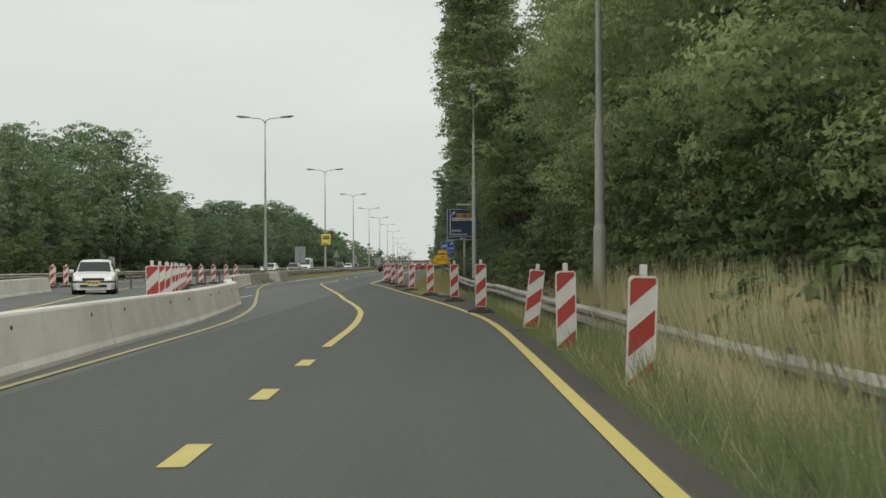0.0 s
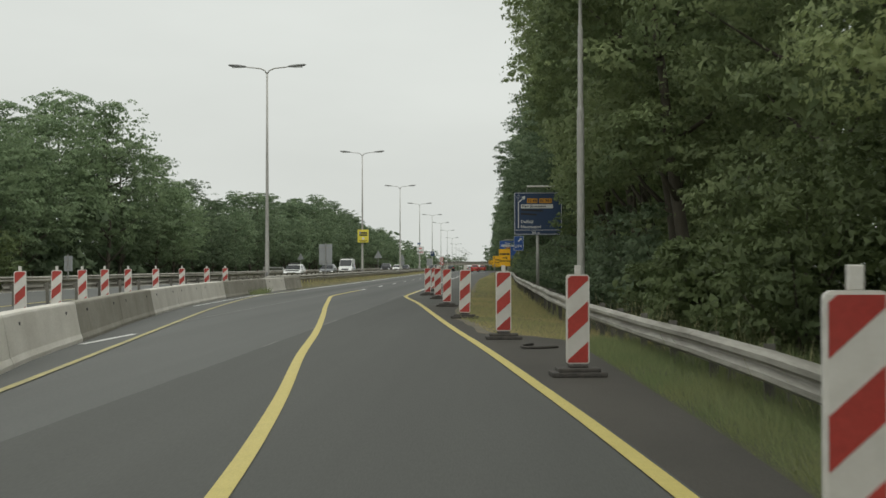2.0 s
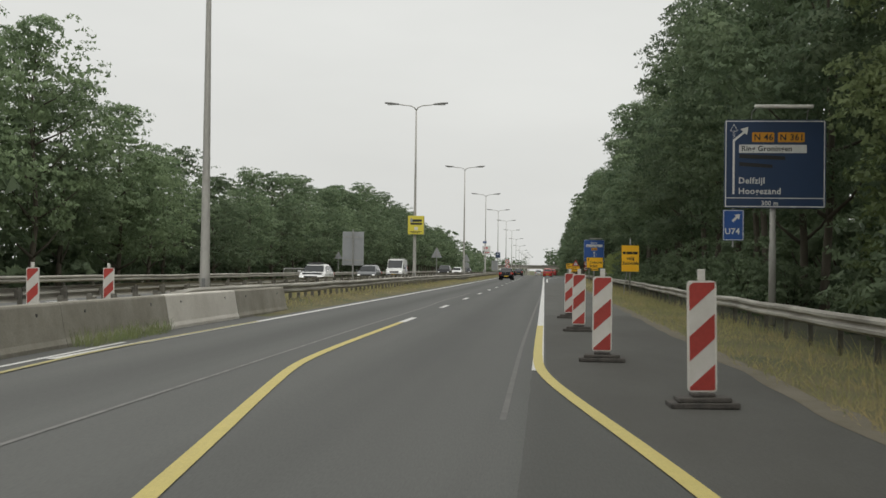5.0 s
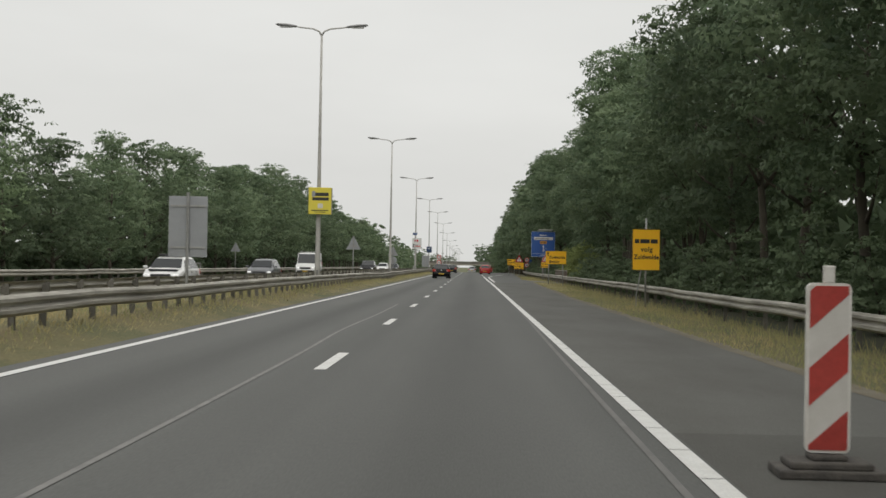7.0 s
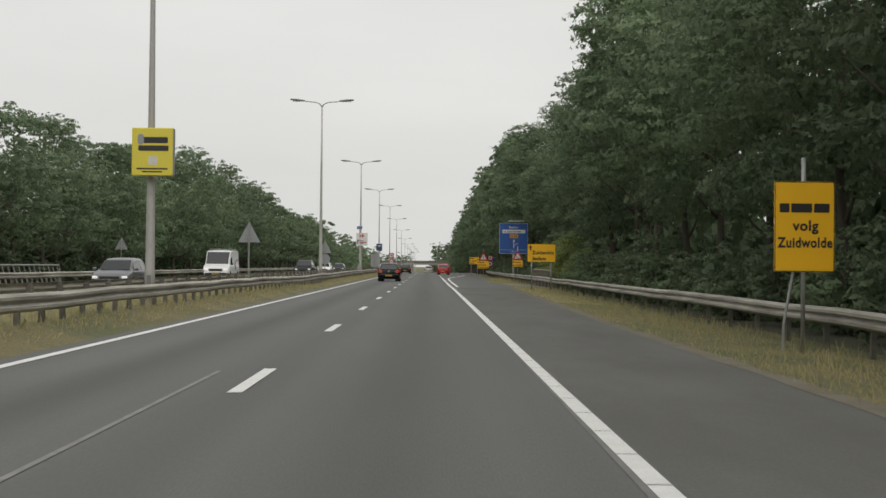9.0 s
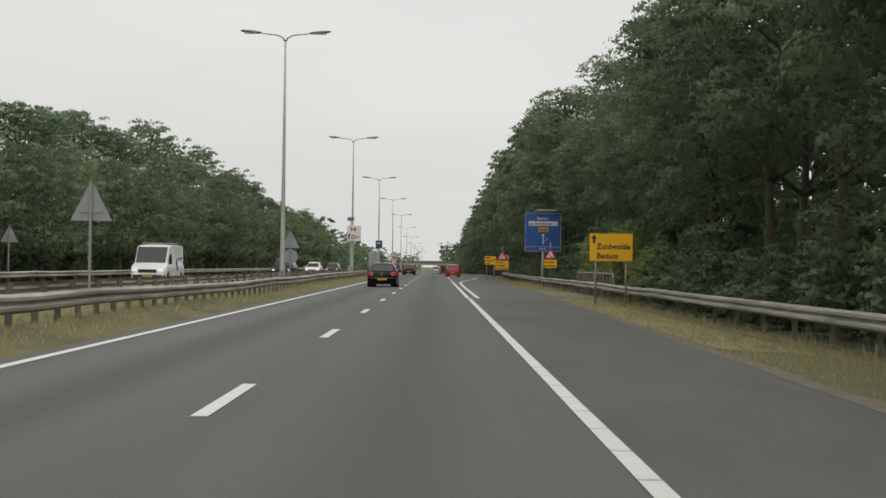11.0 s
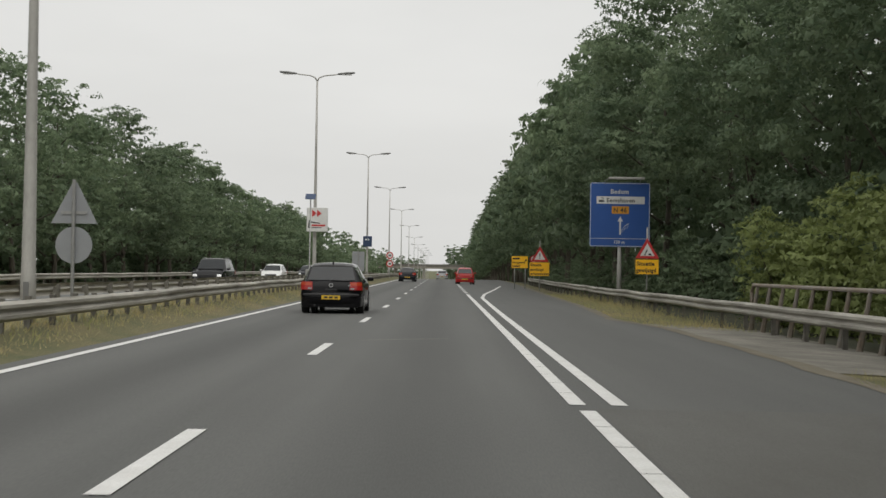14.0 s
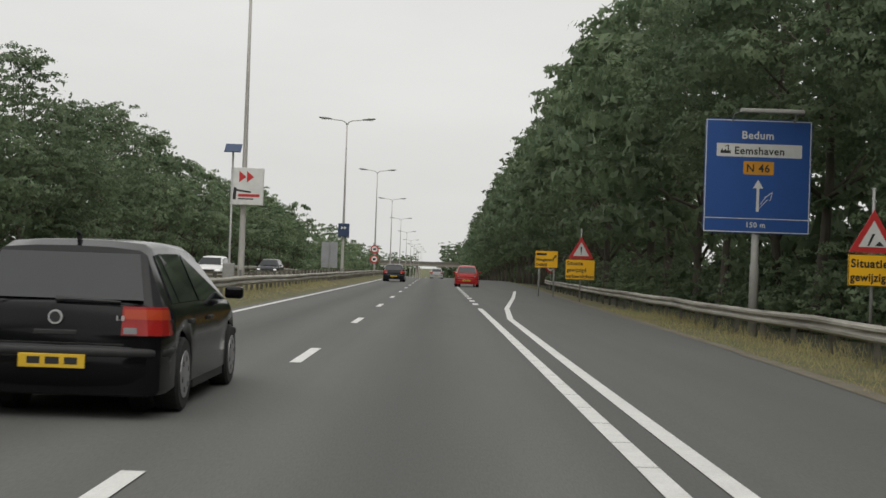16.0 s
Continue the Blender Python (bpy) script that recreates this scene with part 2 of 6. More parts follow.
SIGN_BLUE = material("blue sign sheeting", (0.022, 0.085, 0.30), 0.4, var=0.4, scale=1.2, col2=(0.02, 0.07, 0.24))
SIGN_NAVY = material("faded dark blue sign sheeting", (0.02, 0.045, 0.105), 0.45, var=0.5, scale=1.0, col2=(0.018, 0.036, 0.08))
SIGN_YELLOW = material("yellow sign sheeting", (0.92, 0.50, 0.012), 0.45, var=0.3, scale=2, col2=(0.82, 0.44, 0.012))
SIGN_ORANGE = material("orange route panel", (0.62, 0.28, 0.02), 0.45, var=0.3, scale=3)
AD_YELLOW = material("yellow advertising panel", (0.66, 0.56, 0.06), 0.4, var=0.3, scale=2, col2=(0.58, 0.49, 0.07))
SIGN_WHITE = material("white sign sheeting", (0.66, 0.66, 0.64), 0.45, var=0.3, scale=3)
SIGN_RED = material("red sign sheeting", (0.50, 0.03, 0.03), 0.45, var=0.3, scale=3)
SIGN_BLACK = material("black lettering", (0.02, 0.02, 0.02), 0.5)
SIGN_BACK = material("bare aluminium sign back", (0.30, 0.31, 0.32), 0.55, 0.3, var=0.5, scale=1.5, col2=(0.22, 0.23, 0.24))
GALV = material("zinc tube", (0.34, 0.34, 0.33), 0.5, 0.45, var=0.5, scale=6, col2=(0.22, 0.22, 0.2))
RUST = material("rusty tube", (0.25, 0.20, 0.155), 0.8, 0.2, var=0.8, scale=2.5, col2=(0.30, 0.29, 0.27))
TYRE = material("tyre rubber", (0.02, 0.02, 0.02), 0.85, var=0.5, scale=8)
RIM = material("silver wheel rim", (0.42, 0.42, 0.43), 0.35, 0.7, var=0.3, scale=10)
GLASS_CAR = material("tinted car glass", (0.015, 0.018, 0.02), 0.06, spec=0.45, var=0.3, scale=2)
BLACK_PLASTIC = material("black plastic trim", (0.022, 0.022, 0.023), 0.6, var=0.4, scale=5)
TAIL_RED = material("red tail lamp", (0.33, 0.014, 0.012), 0.2, var=0.3, scale=9)
TAIL_AMBER = material("amber lamp", (0.42, 0.05, 0.015), 0.2)
HEADLAMP = material("headlamp glass", (0.65, 0.66, 0.68), 0.12, emit=(1, 0.98, 0.9, 0.35))
PLATE = material("yellow number plate", (0.72, 0.46, 0.03), 0.4, var=0.2, scale=8)
CHROME = material("chrome", (0.7, 0.7, 0.7), 0.35, 0.6)
PAINT = {}
for key, col in dict(black=(0.004, 0.004, 0.005), red=(0.42, 0.012, 0.012), dark=(0.016, 0.018, 0.022), white=(0.66, 0.66, 0.65), silver=(0.42, 0.43, 0.44), grey=(0.10, 0.105, 0.11)).items():
    PAINT[key] = material(key + " car paint", col, 0.14 if key in ("black", "dark") else 0.28, var=0.15, scale=3, coat=0.35 if key not in ("black", "dark") else 0.05, spec=0.4 if key not in ("black", "dark") else 0.24)


# ---- mesh helpers ----
def mesh_ob(name, verts, faces, mat, smooth=False):
    me = bpy.data.meshes.new(name)
    me.from_pydata([tuple(v) for v in verts], [], [tuple(f) for f in faces])
    me.materials.append(mat)
    if smooth:
        me.polygons.foreach_set("use_smooth", [True] * len(me.polygons))
    me.update()
    return new(name, me)


def part(name, bm, mat, parent, label="", smooth=False):
    """Link a bmesh as one mesh object under a thing or a part."""
    me = bpy.data.meshes.new(name)
    bmesh.ops.recalc_face_normals(bm, faces=bm.faces[:])
    bm.to_mesh(me)
    bm.free()
    me.materials.append(mat)
    if smooth:
        me.polygons.foreach_set("use_smooth", [True] * len(me.polygons))
    ob = new(name, me)
    ob.parent = parent
    if label:
        tagged(ob, label)
    return ob


def share(name, src, parent, m):
    """Another part on the same mesh."""
    ob = new(name, src.data)
    ob.parent = parent
    ob.matrix_basis = m
    return ob


def thing(name, m, label, category, group="", kind=""):
    ob = new(name)
    ob.empty_display_size = 0.2
    ob.matrix_basis = m
    return tagged(ob, label, category, group, kind)


def box(bm, x0, x1, y0, y1, z0, z1, bevel=0.0):
    r = bmesh.ops.create_cube(bm, size=1.0, matrix=Matrix.LocRotScale(((x0 + x1) / 2, (y0 + y1) / 2, (z0 + z1) / 2), None, (x1 - x0, y1 - y0, z1 - z0)))
    if bevel:
        es = list({e for v in r["verts"] for e in v.link_edges})
        bmesh.ops.bevel(bm, geom=es, offset=bevel, segments=2, affect="EDGES", profile=0.5)
    return bm


def boxed(x0, x1, y0, y1, z0, z1, bevel=0.0):
    return box(bmesh.new(), x0, x1, y0, y1, z0, z1, bevel)


def tube(bm, pts, radii, n=10, cap=True):
    """A round tube along points, with a radius for each."""
    rings = []
    for i, p in enumerate(pts):
        p = Vector(p)
        d = Vector(pts[min(i + 1, len(pts) - 1)]) - Vector(pts[max(i - 1, 0)])
        d.normalize()
        a = d.orthogonal().normalized() if i == 0 else (a - d * a.dot(d)).normalized()
        b = d.cross(a)
        rings.append([bm.verts.new(p + (a * math.cos(2 * math.pi * k / n) + b * math.sin(2 * math.pi * k / n)) * radii[i]) for k in range(n)])
    for r0, r1 in zip(rings, rings[1:]):
        for k in range(n):
            bm.faces.new((r0[k], r0[(k + 1) % n], r1[(k + 1) % n], r1[k]))
    if cap:
        bm.faces.new(rings[0][::-1])
        bm.faces.new(rings[-1])
    return bm


def tubed(pts, radii, n=10):
    return tube(bmesh.new(), pts, radii, n)


def prism(bm, poly, y0, y1):
    """A flat polygon in x, z, from y0 to y1."""
    a = [bm.verts.new((x, y0, z)) for x, z in poly]
    b = [bm.verts.new((x, y1, z)) for x, z in poly]
    bm.faces.new(a)
    bm.faces.new(b[::-1])
    for i in range(len(poly)):
        j = (i + 1) % len(poly)
        bm.faces.new((a[j], a[i], b[i], b[j]))
    return bm


def prisms(polys, y0, y1):
    bm = bmesh.new()
    for p in polys:
        prism(bm, p, y0, y1)
    return bm


def smooth_line(knots, step=1.0):
    """A smooth curve x(y) through knots (x, y): points (x, y)."""
    ks = sorted(knots, key=lambda k: k[1])
    xs, ys = [k[0] for k in ks], [k[1] for k in ks]
    m = [0.0] * len(ks)
    for i in range(len(ks)):
        a, b = max(i - 1, 0), min(i + 1, len(ks) - 1)
        m[i] = (xs[b] - xs[a]) / (ys[b] - ys[a])
    out, y = [], ys[0]
    while y <= ys[-1] + 1e-6:
        i = min(max(0, next((k for k in range(len(ys) - 1) if ys[k + 1] >= y), len(ys) - 2)), len(ys) - 2)
        h = ys[i + 1] - ys[i]
        t = (y - ys[i]) / h
        out.append(((2 * t ** 3 - 3 * t * t + 1) * xs[i] + (t ** 3 - 2 * t * t + t) * h * m[i] + (3 * t * t - 2 * t ** 3) * xs[i + 1] + (t ** 3 - t * t) * h * m[i + 1], y))
        y += step
    return out


def at_y(line, y):
    return float(np.interp(y, [p[1] for p in line], [p[0] for p in line]))


def gz(y):
    """The lie of the land: level, then falling gently towards the distant bridge."""
    t = min(max((y - 350) / 260, 0), 1)
    return -4.0 * t * t * (3 - 2 * t)


def median_z(x, y):
    """Height of the grass bank between the carriageways, with a hollow near the round sign."""
    dip = 1 - 0.75 * math.exp(-((y - 196) / 7.0) ** 2)
    side = float(np.interp(x, [-17.4, -16.2, -14.5, -12.9, -12.5, -12.15, -11.85], [0.0, 0.16, 0.22, 0.24, 0.13, 0.04, -0.004]))
    rough = 0.0 if x > -11.9 or x < -17.3 else 0.05 * noise.noise((x, y * 0.35, 3.1))
    return side * dip * min(max((y - 100) / 8, 0), 1) + rough + gz(y)


def strip(name, line, width, z, mat, label="", offset=0.0, joint=0.0):
    """A painted stripe or band of even width along a line of (x, y), cut across by narrow joints where asked."""
    if joint:
        line = [(at_y(line, y + e), y + e) for y in steps(line[0][1], line[-1][1], joint)[:-1] for e in (0.012, joint - 0.012)]
    vs, fs = [], []
    for i, (x, y) in enumerate(line):
        x0, y0 = line[max(i - 1, 0)]
        x1, y1 = line[min(i + 1, len(line) - 1)]
        d = math.hypot(x1 - x0, y1 - y0)
        nx, ny = (y1 - y0) / d, -(x1 - x0) / d
        for s in (-0.5, 0.5):
            vs.append((x + nx * (s * width + offset), y + ny * (s * width + offset), z + gz(y)))
        if i and (not joint or i % 2):
            k = 2 * i
            fs.append((k - 2, k - 1, k + 1, k))
    ob = mesh_ob(name, vs, fs, mat)
    return tagged(ob, label, "road marking" if label else "", kind="structure")


def sheet(name, left, right, ys, z, mat, label, zr=None, cols=1, bump=0.0, cat="ground"):
    """A ground sheet between two lines x(y), with heights z at the left and zr at the right."""
    vs, fs = [], []
    for i, y in enumerate(ys):
        a, b = left(y), right(y)
        for c in range(cols + 1):
            t = c / cols
            dz = bump * noise.noise((a + (b - a) * t, y * 0.35, 3.1)) if 0 < c < cols else 0
            vs.append((a + (b - a) * t, y, z + ((zr if zr is not None else z) - z) * t + dz + gz(y)))
        if i:
            for c in range(cols):
                k = i * (cols + 1) + c
                fs.append((k - cols - 1, k - cols, k + 1, k))
    return tagged(mesh_ob(name, vs, fs, mat), label, cat, kind="structure")


def lettering(name, text, x, z, size, mat, parent, y=-0.014, align="LEFT", label="", squeeze=1.0, bold=0.0):
    """Raised lettering in the plane of a sign that faces -y."""
    cu = bpy.data.curves.new(name, "FONT")
    cu.body, cu.size, cu.align_x, cu.extrude, cu.resolution_u, cu.offset = text, size, align, 0.002, 3, bold or size * 0.02
    cu.space_character = 1.08
    ob = new(name, cu)
    bpy.context.view_layer.update()
    me = bpy.data.meshes.new_from_object(ob.evaluated_get(bpy.context.evaluated_depsgraph_get()))
    bpy.data.objects.remove(ob)
    me.transform(Matrix.Translation((x, y, z)) @ Matrix.Rotation(radians(90), 4, "X") @ Matrix.Diagonal((squeeze, 1, 1, 1)))
    me.materials.clear()
    me.materials.append(mat)
    o = new(name, me)
    o.parent = parent
    if label:
        tagged(o, label)
    return o


def rounded(x0, x1, z0, z1, r, n=4):
    pts = []
    for cx, cz, a in ((x1 - r, z1 - r, 0), (x0 + r, z1 - r, 90), (x0 + r, z0 + r, 180), (x1 - r, z0 + r, 270)):
        for k in range(n + 1):
            t = radians(a + 90 * k / n)
            pts.append((cx + r * math.cos(t), cz + r * math.sin(t)))
    return pts


def frame_polys(x0, x1, z0, z1, w):
    return [[(x0, z0), (x1, z0), (x1, z0 + w), (x0, z0 + w)], [(x0, z1 - w), (x1, z1 - w), (x1, z1), (x0, z1)],
            [(x0, z0 + w), (x0 + w, z0 + w), (x0 + w, z1 - w), (x0, z1 - w)], [(x1 - w, z0 + w), (x1, z0 + w), (x1, z1 - w), (x1 - w, z1 - w)]]


def arrow_poly(x, z, length, w, hw, hl, angle=0.0):
    """An arrow from (x, z), pointing up and turned clockwise by angle degrees."""
    pts = [(-w / 2, 0), (w / 2, 0), (w / 2, length - hl), (hw / 2, length - hl), (0, length), (-hw / 2, length - hl), (-w / 2, length - hl)]
    c, s = math.cos(radians(angle)), math.sin(radians(angle))
    return [(x + a * c + b * s, z - a * s + b * c) for a, b in pts]


# ---- the plan: lines of the road ----
RIGHT_YELLOW = smooth_line([(0.14, -12), (0.14, 10), (0.16, 21), (0.12, 26.5), (-0.02, 30.5), (-0.30, 34.6), (-0.61, 38.6), (-1.0, 43), (-1.31, 46.4), (-1.64, 49.8), (-2.07, 54), (-2.7, 60.6), (-3.52, 69.6), (-4.05, 75), (-4.73, 81), (-4.93, 83.4), (-4.99, 85.6), (-5.0, 91), (-4.995, 97.4)], 0.75)
MID_YELLOW = smooth_line([(-2.63, 20.3), (-2.63, 26.5), (-2.75, 31), (-2.94, 34.9), (-3.42, 40.2), (-4.17, 47), (-4.8, 53.5), (-5.73, 62), (-6.57, 69.3), (-7.32, 76.2), (-7.84, 81), (-8.10, 83.8), (-8.20, 86.6), (-8.235, 91), (-8.24, 97.6)], 0.75)
LEFT_YELLOW = smooth_line([(-5.28, -12), (-5.28, 20), (-5.3, 26), (-5.48, 30.7), (-6.19, 38.7), (-7.45, 48.9), (-8.5, 57.1), (-9.8, 67.5), (-10.95, 79), (-11.4, 86), (-11.46, 97)], 0.75)
BARRIER = smooth_line([(-5.50, -24), (-5.52, 13), (-5.72, 21), (-5.82, 27), (-6.1, 32), (-6.85, 41), (-7.8, 46.3), (-8.62, 51.8), (-9.7, 58.7), (-11.15, 70.3), (-11.9, 80), (-12.25, 92), (-12.27, 105)], 0.5)
PAVE_RIGHT = [(0.42, -40), (0.5, 20), (0.42, 30), (0.34, 38), (0.05, 48), (-0.20, 51.6), (-1.42, 52.9), (-1.68, 56), (-2.15, 60), (-2.28, 66), (-2.30, 120), (-2.30, 150), (-2.05, 163), (-1.88, 177), (-1.62, 192), (-1.25, 205), (-1.15, 216.5), (-1.75, 222), (-1.45, 228), (-1.15, 236), (-0.85, 252), (-0.3, 275), (0.5, 305), (1.1, 340), (1.6, 400), (2.0, 900)]
RAIL_RIGHT = smooth_line([(1.65, -20), (1.5, 12), (1.28, 27), (1.02, 42), (0.58, 56), (0.34, 70), (0.30, 105), (0.55, 130), (0.85, 150), (1.05, 185), (1.15, 212), (0.98, 235), (1.1, 256), (1.6, 290), (2.3, 320)], 1.0)
right_edge = lambda y: at_y(PAVE_RIGHT, y)
steps = lambda a, b, d: [a + (b - a) * i / max(1, round((b - a) / d)) for i in range(max(1, round((b - a) / d)) + 1)]

# ---- ground and road ----
vs, fs = [], []
gx, gy = [-2500, -400, -60, 60, 400, 2500], [-2500, -400, -60, 100, 350, 402, 454, 506, 558, 610, 900, 1600, 4500]
for y in gy:
    for x in gx:
        vs.append((x, y, -0.32 + gz(y)))
nx = len(gx)
for j in range(len(gy) - 1):
    for i in range(nx - 1):
        fs.append((j * nx + i, j * nx + i + 1, (j + 1) * nx + i + 1, (j + 1) * nx + i))
tagged(mesh_ob("ground", vs, fs, GROUND), "flat grassy land reaching to the horizon", "ground", kind="structure")
sheet("road", lambda y: -11.85, right_edge, steps(100, 350, 2.5) + steps(352, 900, 10)[0:], 0.0, ASPHALT, "dark grey asphalt carriageway of a dual road", cat="road")
sheet("road_works_lanes", lambda y: -26.0, right_edge, steps(-60, 100, 1.0), 0.0, ASPHALT, "grey asphalt of the shifted lanes at the road works", cat="road")
sheet("road_opposite", lambda y: -26.0, lambda y: -17.4, steps(100, 350, 5) + steps(352, 900, 10), 0.0, ASPHALT_OLD, "worn grey asphalt of the opposite carriageway", cat="road")
vs, fs = [], []
mx = [-17.4, -16.6, -15.6, -14.4, -13.6, -12.95, -12.5, -12.15, -11.85]
my = steps(100, 900, 2.5)
for y in my:
    for x in mx:
        vs.append((x, y, median_z(x, y)))
for j in range(len(my) - 1):
    for i in range(len(mx) - 1):
        k = j * len(mx) + i
        fs.append((k, k + 1, k + 1 + len(mx), k + len(mx)))
tagged(mesh_ob("median_verge", vs, fs, VERGE, True), "dry grass bank between the carriageways", "ground", kind="structure")
sheet("verge_right", right_edge, lambda y: right_edge(y) + max(0.6, 3.4 - right_edge(y)), steps(-60, 51, 1.5), -0.005, VERGE_GREEN, "green grass verge under the guard rail", zr=-0.22, cols=5, bump=0.06)
# the dark floor starts just behind the rail; its colour paints the shade there
wood_edge = lambda y: 3.4 if y < 50 else at_y(RAIL_RIGHT, y) + 0.75
sheet("verge_right", right_edge, wood_edge, steps(51, 378, 1.5), -0.005, VERGE, "dry mown grass verge under the guard rail", zr=-0.22, cols=5, bump=0.06)
sheet("forest_floor_right", wood_edge, lambda y: 60.0, steps(-60, 378, 3), -0.22, FOREST, "leaf litter under the trees, its dark colour standing for shade by the rail", zr=0.1, cols=4, bump=0.2)
sheet("verge_left", lambda y: -29.5, lambda y: -26.0, steps(-60, 900, 5), -0.1, VERGE, "grass verge beside the opposite carriageway", zr=-0.005, cols=3, bump=0.06)
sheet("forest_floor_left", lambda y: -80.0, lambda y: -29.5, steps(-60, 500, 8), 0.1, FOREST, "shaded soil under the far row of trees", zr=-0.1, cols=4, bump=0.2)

# road surface details: the joint of the former shoulder and pale seams
sheet("former_shoulder", lambda y: -5.05 + 0.03 * noise.noise((y * 0.8, 1.0, 0)), lambda y: at_y(RIGHT_YELLOW, y) + 0.1, steps(-60, 84.2, 0.8), 0.0015, ASPHALT_SHIFT, "darker asphalt of the former shoulder, now a running lane", cat="road")
for y0, y1, w in ((20, 33, 0.025), (49.0, 50.6, 0.04), (55.0, 59.5, 0.07), (63, 68, 0.04)):
    strip("pale_seam", [(-5.07 + 0.03 * noise.noise((y, 7.0, 0)), y) for y in steps(y0, y1, 0.5)], w, 0.005, SEAM_FAINT)
strip("pale_seam", smooth_line([(-8.6, 58), (-8.72, 80), (-8.8, 95), (-8.78, 104), (-8.81, 112), (-8.9, 119), (-8.8, 127), (-8.78, 136)], 1.0), 0.055, 0.005, SEAM)
strip("pale_seam", smooth_line([(-5.25, 78), (-5.27, 88), (-5.24, 98), (-5.18, 112), (-5.08, 129), (-5.05, 140)], 1.0), 0.055, 0.005, SEAM_FAINT)

shoulder_left = lambda y: at_y(RIGHT_YELLOW, y) + 0.1 if y < 86 else -4.88
sheet("hard_shoulder", shoulder_left, right_edge, steps(-40, 71, 1.0), 0.002, SHOULDER_DARK, "dark oily asphalt of the hard shoulder at the road works", cat="road")
sheet("hard_shoulder", shoulder_left, right_edge, steps(71, 104, 1.5), 0.002, SHOULDER_MID, "dark dusty asphalt of the hard shoulder", cat="road")
sheet("hard_shoulder", shoulder_left, right_edge, steps(104, 198.4, 1.5), 0.002, SHOULDER, "worn dusty asphalt of the hard shoulder", cat="road")
sheet("dusty_edge", lambda y: right_edge(y) - 0.13 - 0.10 * noise.noise((y * 0.4, 0, 0)), lambda y: right_edge(y) + 0.16 + 0.12 * noise.noise((y * 0.5, 5, 0)), steps(52, 300, 0.6), 0.006, SOIL, "pale dust and soil along the pavement edge", cat="soil")

# a pale scrape across the lane
strip("pale_seam", [(-7.75, 209.5), (-7.1, 210.0), (-6.2, 210.5)], 0.05, 0.005, CONCRETE_DARK)

# road markings
Z = 0.008
YW = 0.135
strip("yellow_line", RIGHT_YELLOW, YW, Z + 0.004, YELLOW_LINE, "temporary yellow edge line on asphalt")
strip("yellow_line", MID_YELLOW, YW, Z, YELLOW_LINE, "temporary solid yellow lane line on asphalt")
strip("yellow_line", LEFT_YELLOW, 0.10, Z + 0.004, YELLOW_WORN, "temporary yellow edge line beside the barrier")
strip("yellow_line", smooth_line([(-9.6, 5), (-10.6, 20), (-12.56, 38.3), (-15.24, 55.5), (-17.4, 74), (-17.9, 95)], 1.0), YW, Z, YELLOW_LINE, "temporary yellow line of the opposite lane")
for k in range(-4, 3):
    y = 8.95 + 3.88 * k
    strip("yellow_dash", [(-2.63, y), (-2.63, y + 1.0)], 0.17, Z, YELLOW_LINE, "short yellow lane dash on asphalt")
strip("white_line", [(-11.455, y) for y in steps(84, 900, 4)], 0.16, Z, WHITE_LINE, "white edge line beside the central verge")
strip("white_line", [(-4.985, y) for y in steps(98, 198.2, 4)], 0.15, Z, WHITE_LINE, "solid white edge line beside the hard shoulder", joint=1.25)
strip("white_line", [(-4.985, y) for y in steps(83.5, 98, 4)], 0.15, Z, WHITE_LINE, "white edge line under the end of the yellow line")
strip("white_line", [(-5.02, y) for y in steps(198.7, 255, 3)], 0.16, Z, WHITE_LINE, "solid white line along the exit lane", joint=1.25)
strip("white_line", smooth_line([(-4.62, 198.7), (-4.60, 225), (-4.5, 247)], 3) + [(-4.1, 256), (-2.9, 273), (-1.7, 292)], 0.16, Z, WHITE_LINE, "white line that swings out to the exit")
for k in range(12):
    y = 259 + 4.5 * k
    strip("white_dash", [(-5.03, y), (-5.0, y + 2.2)], 0.2, Z, WHITE_LINE, "short white block mark beside the exit lane")
for k in range(0, 60):
    y = 109.37 + 12 * k
    strip("white_dash", [(-8.22, y), (-8.22, y + 3.0)], 0.15, Z, WHITE_LINE, "white lane dash on asphalt")
    strip("white_dash", [(-21.3, y), (-21.3, y + 3.0)], 0.15, Z, WHITE_LINE, "white lane dash on asphalt")
strip("white_line", [(-8.23, 97.6), (-8.22, 100.6)], 0.16, Z, WHITE_LINE, "white lane dash at the end of the yellow line")
strip("white_line", [(-17.9, y) for y in steps(98, 900, 6)], 0.16, Z, WHITE_LINE, "white edge line of the opposite carriageway")
strip("white_line", [(-24.7, y) for y in steps(60, 900, 6)], 0.16, Z, WHITE_LINE, "white edge line of the opposite carriageway")
strip("white_dash", [(-8.18, 49.6), (-8.18, 52.9)], 0.12, Z, WHITE_LINE, "worn white lane dash beside the barrier")
strip("white_line", [(-10.9, 70), (-11.3, 77), (-11.6, 84), (-11.75, 88)], 0.09, Z, WHITE_LINE, "remnant of an old white line")

